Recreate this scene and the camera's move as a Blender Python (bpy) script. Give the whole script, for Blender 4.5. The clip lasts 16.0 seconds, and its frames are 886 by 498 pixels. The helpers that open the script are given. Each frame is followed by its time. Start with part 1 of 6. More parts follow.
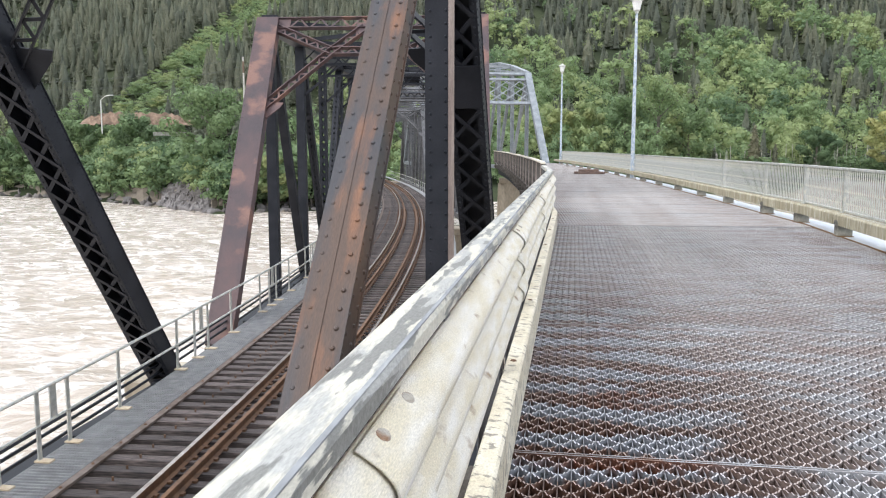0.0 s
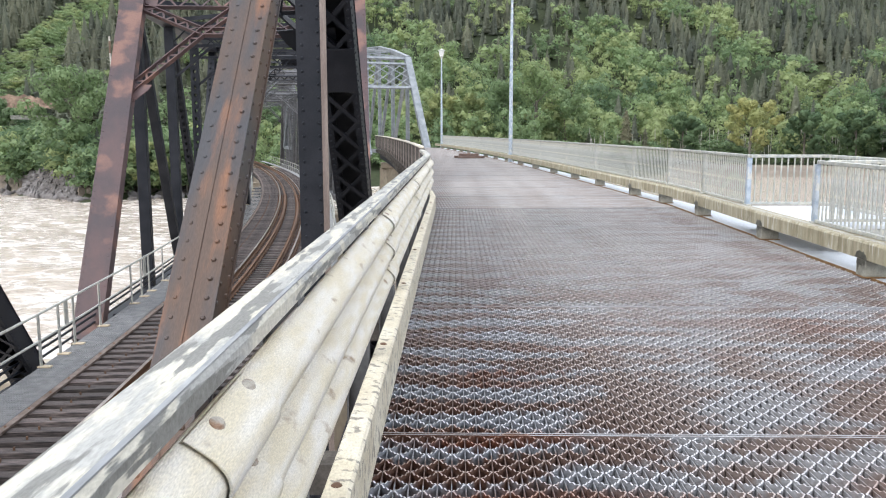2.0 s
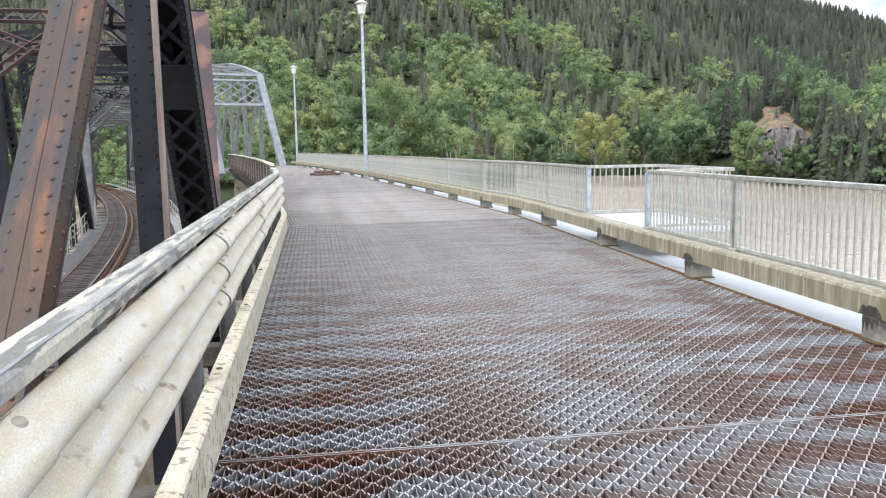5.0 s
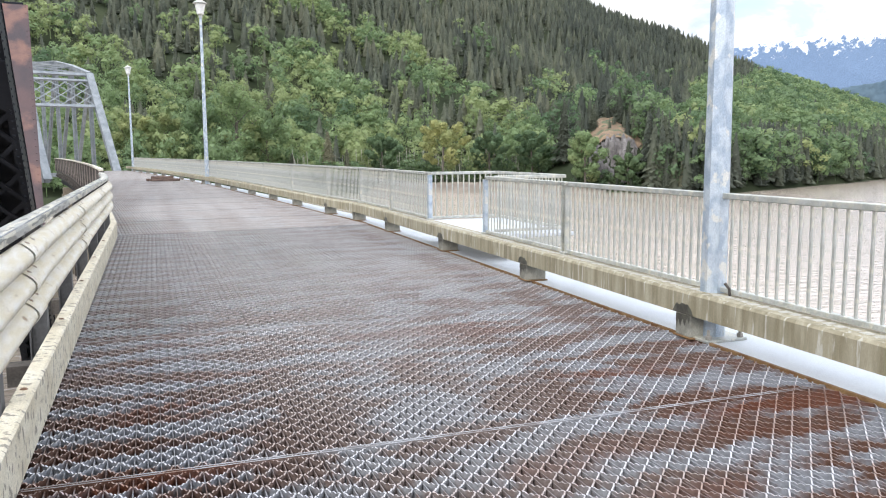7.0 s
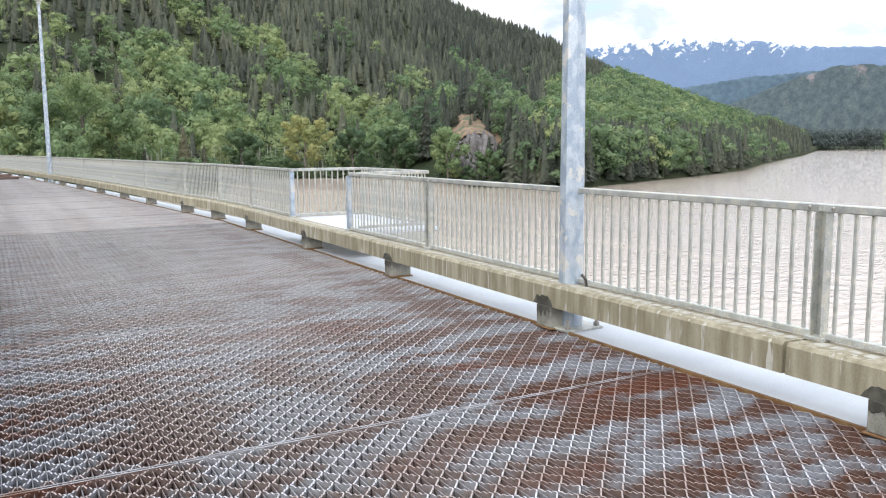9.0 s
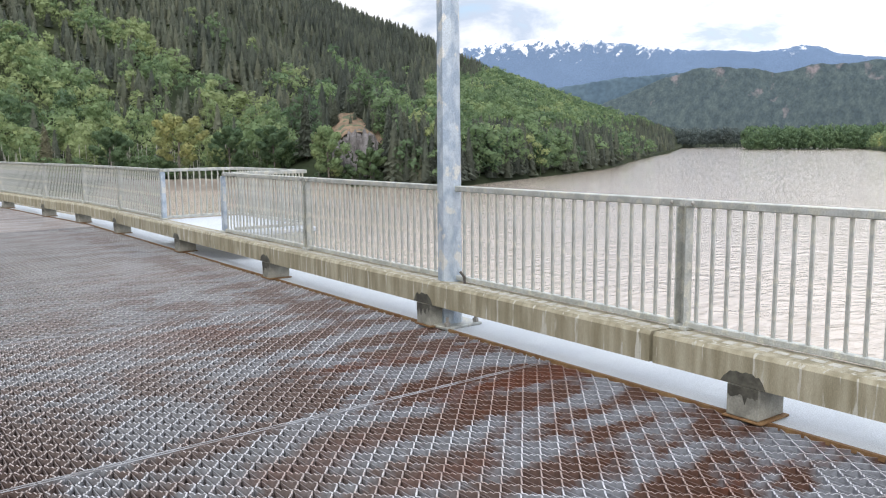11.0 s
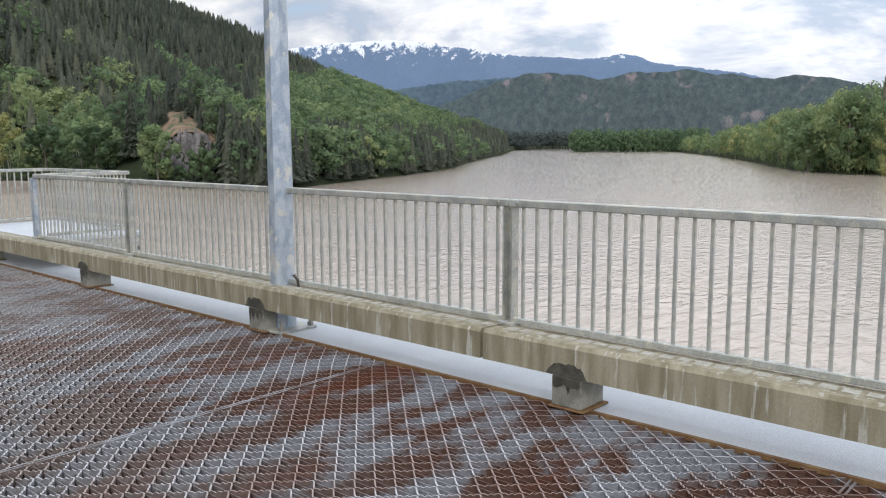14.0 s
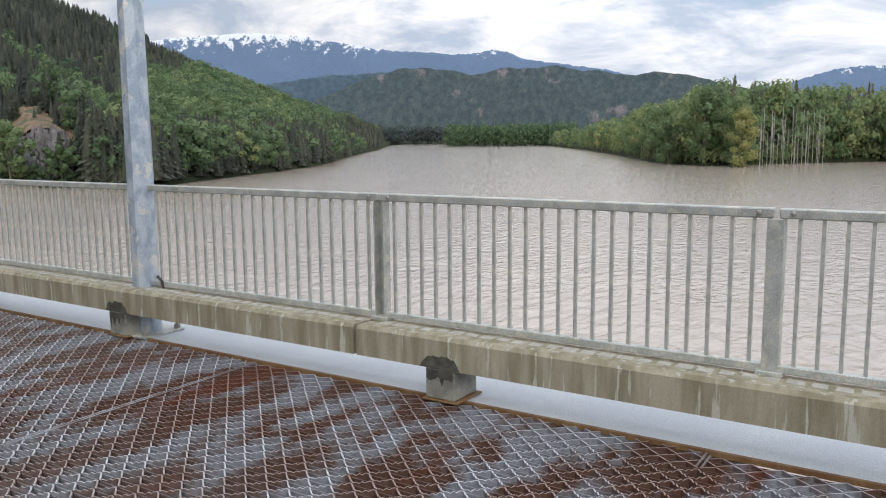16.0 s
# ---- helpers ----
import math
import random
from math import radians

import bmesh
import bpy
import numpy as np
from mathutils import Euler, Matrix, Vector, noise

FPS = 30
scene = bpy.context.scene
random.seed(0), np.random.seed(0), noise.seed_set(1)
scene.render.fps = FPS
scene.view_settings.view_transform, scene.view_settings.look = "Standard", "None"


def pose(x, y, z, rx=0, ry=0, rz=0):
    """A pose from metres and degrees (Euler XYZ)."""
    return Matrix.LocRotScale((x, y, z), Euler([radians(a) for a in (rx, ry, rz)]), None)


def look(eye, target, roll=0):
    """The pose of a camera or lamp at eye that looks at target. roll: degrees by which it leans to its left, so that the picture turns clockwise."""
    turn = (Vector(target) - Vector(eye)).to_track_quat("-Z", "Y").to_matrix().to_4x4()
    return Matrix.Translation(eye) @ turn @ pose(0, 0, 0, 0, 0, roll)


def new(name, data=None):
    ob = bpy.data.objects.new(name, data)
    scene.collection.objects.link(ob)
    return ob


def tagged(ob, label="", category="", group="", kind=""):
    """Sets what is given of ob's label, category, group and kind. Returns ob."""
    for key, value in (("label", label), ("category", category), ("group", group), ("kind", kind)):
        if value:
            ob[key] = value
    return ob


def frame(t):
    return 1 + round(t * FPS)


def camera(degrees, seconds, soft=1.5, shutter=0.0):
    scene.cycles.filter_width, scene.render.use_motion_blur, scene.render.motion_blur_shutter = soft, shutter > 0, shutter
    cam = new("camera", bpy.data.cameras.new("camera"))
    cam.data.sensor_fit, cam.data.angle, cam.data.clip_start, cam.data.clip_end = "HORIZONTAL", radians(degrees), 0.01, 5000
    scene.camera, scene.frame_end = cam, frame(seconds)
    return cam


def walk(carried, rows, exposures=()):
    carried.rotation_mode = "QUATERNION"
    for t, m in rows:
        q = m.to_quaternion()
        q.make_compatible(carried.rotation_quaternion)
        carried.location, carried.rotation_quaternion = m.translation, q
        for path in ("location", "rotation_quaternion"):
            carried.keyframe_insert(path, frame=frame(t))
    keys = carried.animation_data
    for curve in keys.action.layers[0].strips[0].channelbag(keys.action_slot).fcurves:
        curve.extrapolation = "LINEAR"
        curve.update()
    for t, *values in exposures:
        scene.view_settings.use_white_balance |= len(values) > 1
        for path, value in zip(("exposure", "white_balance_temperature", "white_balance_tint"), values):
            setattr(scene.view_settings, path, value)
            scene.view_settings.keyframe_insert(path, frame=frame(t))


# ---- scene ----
cam = camera(57.5, 16.0, soft=1.15)
PATH = [
    (0, (-0.016, -0.022, 1.526), (-0.334, 1.937, 1.275), 0.0),
    (0.5, (-0.002, -0.03, 1.519), (-0.243, 1.939, 1.265), -0.1),
    (1, (0.016, -0.037, 1.524), (-0.154, 1.936, 1.247), -0.2),
    (1.5, (0.05, -0.023, 1.524), (-0.063, 1.954, 1.243), -0.1),
    (2, (0.078, -0.013, 1.52), (0.045, 1.965, 1.232), -0.0),
    (2.5, (0.101, -0.016, 1.521), (0.114, 1.965, 1.249), -0.3),
    (3, (0.128, -0.014, 1.517), (0.19, 1.967, 1.253), -0.5),
    (5.5, (0.249, 0.007, 1.506), (0.625, 1.956, 1.258), -1.0),
    (6, (0.277, 0.012, 1.503), (0.728, 1.945, 1.257), -1.0),
    (6.5, (0.308, 0.008, 1.503), (0.855, 1.917, 1.263), -0.8),
    (7, (0.34, 0.0, 1.501), (1.006, 1.87, 1.261), -0.4),
    (7.5, (0.355, 0.0, 1.502), (1.135, 1.824, 1.252), -0.2),
    (8, (0.338, 0.03, 1.499), (1.183, 1.822, 1.221), -0.4),
    (8.5, (0.344, 0.024, 1.502), (1.232, 1.795, 1.229), -0.5),
    (9, (0.356, 0.02, 1.503), (1.324, 1.751, 1.251), -0.4),
    (9.2, (0.373, 0.01, 1.502), (1.374, 1.723, 1.25), -0.5),
    (11.5, (0.404, 0.022, 1.502), (1.66, 1.557, 1.244), -0.5),
    (12, (0.414, 0.021, 1.503), (1.728, 1.507, 1.244), -0.5),
    (12.5, (0.425, 0.014, 1.502), (1.814, 1.429, 1.243), -0.4),
    (13, (0.436, 0.009, 1.501), (1.852, 1.396, 1.231), -0.2),
    (13.5, (0.444, 0.0, 1.502), (1.893, 1.352, 1.238), -0.3),
    (14, (0.447, -0.006, 1.502), (1.942, 1.297, 1.245), -0.2),
    (14.5, (0.456, -0.011, 1.5), (2.027, 1.2, 1.248), -0.1),
    (15, (0.46, -0.022, 1.502), (2.058, 1.154, 1.251), 0.1),
    (15.5, (0.473, -0.021, 1.499), (2.113, 1.095, 1.24), 0.1),
    (16, (0.493, -0.025, 1.495), (2.166, 1.036, 1.224), -0.5),
]
walk(cam, [(t, look(eye, target, roll)) for t, eye, target, roll in PATH], [(0.0, 1.02), (7.0, 1.02), (11.0, 0.62), (16.0, 0.14)])

# ---- world, sun, exposure ----
SUN_EL, SUN_AZ = 40.0, 232.0
world = bpy.data.worlds.new("overcast_sky")
scene.world = world
world.use_nodes = True
wn, wl = world.node_tree.nodes, world.node_tree.links
wn.clear()
w_out = wn.new("ShaderNodeOutputWorld")
w_sky = wn.new("ShaderNodeTexSky")
w_sky.sky_type = "NISHITA"
w_sky.sun_disc = False
w_sky.sun_elevation, w_sky.sun_rotation = radians(SUN_EL), radians(SUN_AZ)
w_bg = wn.new("ShaderNodeBackground")
w_bg.inputs[1].default_value = 0.10
w_cloud = wn.new("ShaderNodeBackground")
w_cloud.inputs[1].default_value = 1.0
w_co = wn.new("ShaderNodeTexCoord")
w_map = wn.new("ShaderNodeMapping")
w_map.inputs["Scale"].default_value = (2.4, 2.4, 7.0)
w_map.inputs["Location"].default_value = (0.35, 0.2, 0.1)
w_n1 = wn.new("ShaderNodeTexNoise")
w_n1.inputs["Scale"].default_value, w_n1.inputs["Detail"].default_value, w_n1.inputs["Roughness"].default_value = 2.0, 8.0, 0.60
w_n1.inputs["Distortion"].default_value = 0.5
w_r1 = wn.new("ShaderNodeValToRGB")
w_r1.color_ramp.elements[0].position, w_r1.color_ramp.elements[0].color = 0.43, (0.50, 0.575, 0.705, 1)
w_r1.color_ramp.elements[1].position, w_r1.color_ramp.elements[1].color = 0.60, (1.015, 1.01, 1.025, 1)
w_r2 = wn.new("ShaderNodeValToRGB")
w_r2.color_ramp.elements[0].position, w_r2.color_ramp.elements[0].color = 0.30, (0, 0, 0, 1)
w_r2.color_ramp.elements[1].position, w_r2.color_ramp.elements[1].color = 0.42, (1, 1, 1, 1)
w_mix = wn.new("ShaderNodeMixShader")
w_sep = wn.new("ShaderNodeSeparateXYZ")
w_zen = wn.new("ShaderNodeMapRange")
w_zen.inputs[1].default_value, w_zen.inputs[2].default_value, w_zen.inputs[3].default_value, w_zen.inputs[4].default_value = 0.0, 1.0, 0.70, 1.56
wl.new(w_co.outputs["Generated"], w_sep.inputs[0])
wl.new(w_sep.outputs[2], w_zen.inputs[0])
w_side = wn.new("ShaderNodeMapRange")
w_side.inputs[1].default_value, w_side.inputs[2].default_value, w_side.inputs[3].default_value, w_side.inputs[4].default_value = 0.55, 1.0, 1.0, 1.32
w_side.interpolation_type = "SMOOTHSTEP"
w_mul = wn.new("ShaderNodeMath")
w_mul.operation = "MULTIPLY"
wl.new(w_sep.outputs[0], w_side.inputs[0])
wl.new(w_zen.outputs[0], w_mul.inputs[0])
wl.new(w_side.outputs[0], w_mul.inputs[1])
wl.new(w_mul.outputs[0], w_cloud.inputs[1])
wl.new(w_co.outputs["Generated"], w_map.inputs[0])
wl.new(w_map.outputs[0], w_n1.inputs["Vector"])
wl.new(w_n1.outputs["Fac"], w_r1.inputs[0])
wl.new(w_n1.outputs["Fac"], w_r2.inputs[0])
wl.new(w_r1.outputs[0], w_cloud.inputs[0])
wl.new(w_sky.outputs[0], w_bg.inputs[0])
wl.new(w_r2.outputs[0], w_mix.inputs[0])
wl.new(w_bg.outputs[0], w_mix.inputs[1])
wl.new(w_cloud.outputs[0], w_mix.inputs[2])
wl.new(w_mix.outputs[0], w_out.inputs[0])

sun = new("sun", bpy.data.lights.new("sun", "SUN"))
sun.data.energy, sun.data.angle, sun.data.color = 1.05, radians(30), (1.0, 0.975, 0.95)
sun.matrix_world = look((0, 0, 50), (-math.sin(radians(SUN_AZ)) * 50, -math.cos(radians(SUN_AZ)) * 50, 50 - 50 * math.tan(radians(SUN_EL))))


# ---- materials ----
def mat(name, c1, c2, rough=0.7, metal=0.0, scale=3.0, fine=60.0, bump=0.15, stretch=(1, 1, 1), lo=0.38, hi=0.66, c3=None, c3_lo=0.6, c3_hi=0.68, c3_scale=1.0, c3_stretch=(1, 1, 1), rand=0.0, island=0.0, rough2=None, world_space=False):
    """Two mixed colours by a broad noise, a fine grain with relief, and a third colour in patches."""
    m = bpy.data.materials.new(name)
    m.use_nodes = True
    n, l = m.node_tree.nodes, m.node_tree.links
    b = n["Principled BSDF"]
    co = n.new("ShaderNodeTexCoord")
    mp = n.new("ShaderNodeMapping")
    mp.inputs["Scale"].default_value = stretch
    place = n.new("ShaderNodeNewGeometry").outputs["Position"] if world_space else co.outputs["Object"]
    l.new(place, mp.inputs[0])
    n1 = n.new("ShaderNodeTexNoise")
    n1.inputs["Scale"].default_value, n1.inputs["Detail"].default_value = scale, 6
    l.new(mp.outputs[0], n1.inputs["Vector"])
    r = n.new("ShaderNodeMapRange")
    r.inputs[1].default_value, r.inputs[2].default_value = lo, hi
    l.new(n1.outputs["Fac"], r.inputs[0])
    mx = n.new("ShaderNodeMix")
    mx.data_type = "RGBA"
    mx.inputs[6].default_value, mx.inputs[7].default_value = (*c1, 1), (*c2, 1)
    l.new(r.outputs[0], mx.inputs[0])
    col = mx.outputs[2]
    if c3:
        mp3 = n.new("ShaderNodeMapping")
        mp3.inputs["Scale"].default_value = c3_stretch
        mp3.inputs["Location"].default_value = (3.1, 7.7, 1.3)
        l.new(place, mp3.inputs[0])
        n3 = n.new("ShaderNodeTexNoise")
        n3.inputs["Scale"].default_value, n3.inputs["Detail"].default_value = c3_scale, 8
        l.new(mp3.outputs[0], n3.inputs["Vector"])
        r3 = n.new("ShaderNodeMapRange")
        r3.inputs[1].default_value, r3.inputs[2].default_value = c3_lo, c3_hi
        l.new(n3.outputs["Fac"], r3.inputs[0])
        m3 = n.new("ShaderNodeMix")
        m3.data_type = "RGBA"
        m3.inputs[7].default_value = (*c3, 1)
        l.new(r3.outputs[0], m3.inputs[0])
        l.new(col, m3.inputs[6])
        col = m3.outputs[2]
    n2 = n.new("ShaderNodeTexNoise")
    n2.inputs["Scale"].default_value, n2.inputs["Detail"].default_value = fine, 4
    l.new(mp.outputs[0], n2.inputs["Vector"])
    hv = n.new("ShaderNodeHueSaturation")
    v = n.new("ShaderNodeMapRange")
    v.inputs[1].default_value, v.inputs[2].default_value, v.inputs[3].default_value, v.inputs[4].default_value = 0.3, 0.7, 0.82, 1.18
    l.new(n2.outputs["Fac"], v.inputs[0])
    val = v.outputs[0]
    if rand or island:
        src = n.new("ShaderNodeNewGeometry").outputs["Random Per Island"] if island else n.new("ShaderNodeObjectInfo").outputs["Random"]
        rr = n.new("ShaderNodeMapRange")
        k = rand or island
        rr.inputs[3].default_value, rr.inputs[4].default_value = 1 - k, 1 + k
        l.new(src, rr.inputs[0])
        mu = n.new("ShaderNodeMath")
        mu.operation = "MULTIPLY"
        l.new(val, mu.inputs[0])
        l.new(rr.outputs[0], mu.inputs[1])
        val = mu.outputs[0]
    l.new(val, hv.inputs["Value"])
    l.new(col, hv.inputs["Color"])
    l.new(hv.outputs[0], b.inputs["Base Color"])
    b.inputs["Metallic"].default_value = metal
    rg = n.new("ShaderNodeMapRange")
    rg.inputs[3].default_value, rg.inputs[4].default_value = rough - 0.08, min(1.0, (rough2 or rough) + 0.08)
    l.new(n1.outputs["Fac"], rg.inputs[0])
    l.new(rg.outputs[0], b.inputs["Roughness"])
    if bump:
        bp = n.new("ShaderNodeBump")
        bp.inputs["Strength"].default_value, bp.inputs["Distance"].default_value = bump, 0.01
        l.new(n2.outputs["Fac"], bp.inputs["Height"])
        l.new(bp.outputs[0], b.inputs["Normal"])
    return m


def grating_steel(name, rust, grey, deep, pale, rough, metal, bump):
    """Steel worn to grey in patches and rusty between them, with light painted in: rust rows across the road beside the
    kerb, glare on pale wheel tracks further on.
    """
    m = bpy.data.materials.new(name)
    m.use_nodes = True
    n, l = m.node_tree.nodes, m.node_tree.links
    b = n["Principled BSDF"]
    place = n.new("ShaderNodeNewGeometry").outputs["Position"]
    sep = n.new("ShaderNodeSeparateXYZ")
    l.new(place, sep.inputs[0])

    def noise_of(scale, stretch, detail=6, shift=(0, 0, 0)):
        mp = n.new("ShaderNodeMapping")
        mp.inputs["Scale"].default_value, mp.inputs["Location"].default_value = stretch, shift
        l.new(place, mp.inputs[0])
        t = n.new("ShaderNodeTexNoise")
        t.inputs["Scale"].default_value, t.inputs["Detail"].default_value = scale, detail
        l.new(mp.outputs[0], t.inputs["Vector"])
        return t.outputs["Fac"]

    def ramp(src, a, z, lo=0.0, hi=1.0):
        r = n.new("ShaderNodeMapRange")
        for i, v in enumerate((a, z, lo, hi)):
            r.inputs[i + 1].default_value = v
        l.new(src, r.inputs[0])
        return r.outputs[0]

    def calc(op, a, c):
        q = n.new("ShaderNodeMath")
        q.operation = op
        for i, v in enumerate((a, c)):
            if isinstance(v, (int, float)):
                q.inputs[i].default_value = v
            else:
                l.new(v, q.inputs[i])
        return q.outputs[0]

    def mix(fac, a, c):
        q = n.new("ShaderNodeMix")
        q.data_type = "RGBA"
        l.new(fac, q.inputs[0])
        for i, v in ((6, a), (7, c)):
            if isinstance(v, tuple):
                q.inputs[i].default_value = (*v, 1)
            else:
                l.new(v, q.inputs[i])
        return q.outputs[2]
    # Regular light pattern beside the kerb, painted as rows of rust and grey.
    wave = n.new("ShaderNodeTexWave")
    wave.wave_type, wave.bands_direction = "BANDS", "Y"
    for k, v in (("Scale", 0.72), ("Distortion", 2.2), ("Detail", 3.0), ("Detail Scale", 0.8)):
        wave.inputs[k].default_value = v
    l.new(place, wave.inputs["Vector"])
    rows = calc("MULTIPLY", calc("SUBTRACT", wave.outputs["Fac"], 0.5), ramp(sep.outputs[0], -0.1, 0.8, 0.30, 0.03))
    worn = calc("ADD", noise_of(1.6, (0.85, 2.1, 1)), rows)
    col = mix(ramp(worn, 0.46, 0.55), rust, grey)
    col = mix(ramp(noise_of(1.3, (0.45, 2.2, 1), 8, (3.1, 7.7, 1.3)), 0.565, 0.66), col, deep)
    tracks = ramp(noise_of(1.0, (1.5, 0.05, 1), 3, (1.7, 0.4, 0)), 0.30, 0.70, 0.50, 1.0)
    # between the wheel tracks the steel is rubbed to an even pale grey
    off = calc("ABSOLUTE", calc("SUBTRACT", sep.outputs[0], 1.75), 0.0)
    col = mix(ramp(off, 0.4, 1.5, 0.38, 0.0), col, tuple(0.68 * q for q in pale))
    # Grazing sky glare painted in: paler steel from 4 m to 10 m along.
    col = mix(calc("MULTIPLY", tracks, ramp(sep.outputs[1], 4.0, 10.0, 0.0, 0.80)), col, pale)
    grain = noise_of(45.0, (1, 1, 1), 4)
    hv = n.new("ShaderNodeHueSaturation")
    l.new(ramp(grain, 0.3, 0.7, 0.78, 1.22), hv.inputs["Value"])
    l.new(col, hv.inputs["Color"])
    l.new(hv.outputs[0], b.inputs["Base Color"])
    b.inputs["Metallic"].default_value = metal
    l.new(ramp(worn, 0.4, 0.6, rough + 0.12, rough - 0.06), b.inputs["Roughness"])
    bp = n.new("ShaderNodeBump")
    bp.inputs["Strength"].default_value, bp.inputs["Distance"].default_value = bump, 0.01
    l.new(grain, bp.inputs["Height"])
    l.new(bp.outputs[0], b.inputs["Normal"])
    return m


# Cell walls get darker colours than bar edges: shade inside cells painted in.
M_GRATE = grating_steel("worn_shaded_cell_steel", (0.112, 0.056, 0.038), (0.255, 0.265, 0.29), (0.135, 0.050, 0.028), (0.46, 0.445, 0.435), 0.55, 0.1, 0.3)
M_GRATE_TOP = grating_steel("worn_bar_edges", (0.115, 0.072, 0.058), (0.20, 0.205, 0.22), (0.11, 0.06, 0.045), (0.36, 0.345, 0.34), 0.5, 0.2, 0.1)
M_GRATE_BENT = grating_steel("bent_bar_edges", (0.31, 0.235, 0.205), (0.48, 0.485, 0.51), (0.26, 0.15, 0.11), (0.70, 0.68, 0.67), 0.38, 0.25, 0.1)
M_BAND = mat("grating_end_band", (0.19, 0.17, 0.165), (0.33, 0.335, 0.35), 0.5, 0.3, 3, 60, 0.2, (1, 2, 1), 0.42, 0.56, c3=(0.20, 0.12, 0.085), c3_lo=0.58, c3_hi=0.66, c3_scale=3, world_space=True)
M_RAIL_BOLT = mat("stained_bolt_head", (0.33, 0.29, 0.24), (0.47, 0.43, 0.37), 0.6, 0.2, 30, 200, 0.2, c3=(0.25, 0.15, 0.09), c3_lo=0.5, c3_hi=0.62, c3_scale=25)
M_SPACER = mat("rusty_spacing_bar", (0.10, 0.07, 0.055), (0.20, 0.16, 0.14), 0.7, 0.2, 5, 60, 0.2)
M_CONC = mat("stained_concrete", (0.245, 0.215, 0.140), (0.41, 0.37, 0.27), 0.85, 0, 2.2, 90, 0.35, (6, 6, 0.7), c3=(0.50, 0.48, 0.41), c3_lo=0.585, c3_hi=0.64, c3_scale=24, c3_stretch=(1, 1, 0.10))
M_CONC_WET = mat("damp_concrete", (0.17, 0.165, 0.14), (0.36, 0.35, 0.30), 0.7, 0, 6, 80, 0.3)
M_DRY = mat("dry_concrete", (0.40, 0.385, 0.33), (0.52, 0.505, 0.45), 0.9, 0, 20, 120, 0.3)
M_DAMP = mat("damp_stain", (0.055, 0.052, 0.042), (0.12, 0.115, 0.09), 0.55, 0, 12, 60, 0.3)
M_GALV = mat("galvanised_steel", (0.40, 0.41, 0.38), (0.55, 0.56, 0.54), 0.5, 0.45, 9, 120, 0.1, c3=(0.58, 0.57, 0.50), c3_lo=0.5, c3_hi=0.6, c3_scale=14)
M_GALV_NEW = mat("new_galvanised_post", (0.36, 0.43, 0.52), (0.53, 0.59, 0.65), 0.45, 0.4, 11, 150, 0.08, (1, 1, 0.6), 0.43, 0.57, c3=(0.66, 0.66, 0.63), c3_lo=0.58, c3_hi=0.62, c3_scale=8, c3_stretch=(1, 1, 0.7))
M_STRIP = mat("faded_brown_strip", (0.20, 0.155, 0.135), (0.33, 0.275, 0.245), 0.6, 0.1, 3, 50, 0.15, (3, 3, 0.4))
M_PLATE = mat("pale_walkway_plate", (0.60, 0.635, 0.68), (0.66, 0.695, 0.73), 0.6, 0.1, 2, 160, 0.6)
M_EDGE = mat("rusty_edge_angle", (0.17, 0.085, 0.035), (0.27, 0.165, 0.075), 0.75, 0.2, 8, 80, 0.2)
M_WHITE = mat("weathered_white_guardrail", (0.67, 0.605, 0.46), (0.76, 0.73, 0.665), 0.55, 0, 3, 70, 0.6, (3, 1.2, 9), c3=(0.33, 0.24, 0.15), c3_lo=0.62, c3_hi=0.74, c3_scale=7, c3_stretch=(1, 1, 2.5))
M_TUBE = mat("peeling_tube_paint", (0.36, 0.36, 0.34), (0.54, 0.515, 0.435), 0.5, 0, 6, 70, 0.35, (3, 0.6, 1), 0.46, 0.54, c3=(0.19, 0.19, 0.175), c3_lo=0.535, c3_hi=0.565, c3_scale=9, c3_stretch=(2.2, 0.35, 3.0))
M_SEAM = mat("bare_corner_seam", (0.17, 0.18, 0.20), (0.36, 0.37, 0.37), 0.62, 0.3, 9, 80, 0.1, (1, 0.2, 1))
M_KERB = mat("cream_painted_kerb", (0.53, 0.475, 0.355), (0.64, 0.60, 0.49), 0.65, 0, 4, 60, 0.3, (2, 1, 2), c3=(0.24, 0.22, 0.18), c3_lo=0.565, c3_hi=0.61, c3_scale=7.0, c3_stretch=(2.2, 3.2, 2.0))
M_BLACK = mat("black_painted_steel", (0.010, 0.012, 0.017), (0.022, 0.024, 0.031), 0.5, 0.1, 2, 60, 0.12)
M_RUST = mat("weathered_brown_steel", (0.046, 0.045, 0.050), (0.088, 0.056, 0.041), 0.5, 0.2, 1.7, 50, 0.15, (3, 0.6, 0.5), 0.36, 0.58, c3=(0.205, 0.094, 0.048), c3_lo=0.56, c3_hi=0.70, c3_scale=1.5, c3_stretch=(3.5, 0.7, 0.6))
M_BLACK.node_tree.nodes["Principled BSDF"].inputs["Specular IOR Level"].default_value = 0.3
M_PURPLE = mat("faded_oxide_steel", (0.092, 0.054, 0.053), (0.055, 0.041, 0.046), 0.6, 0.1, 1.3, 50, 0.12, (1, 1, 0.6), c3=(0.185, 0.098, 0.076), c3_lo=0.54, c3_hi=0.64, c3_scale=1.1)
M_SILVER = mat("silver_painted_truss", (0.20, 0.222, 0.240), (0.30, 0.322, 0.338), 0.5, 0.3, 2, 40, 0.1)
M_GREYTRUSS = mat("grey_painted_truss", (0.075, 0.077, 0.082), (0.135, 0.135, 0.14), 0.6, 0.1, 2, 40, 0.1)
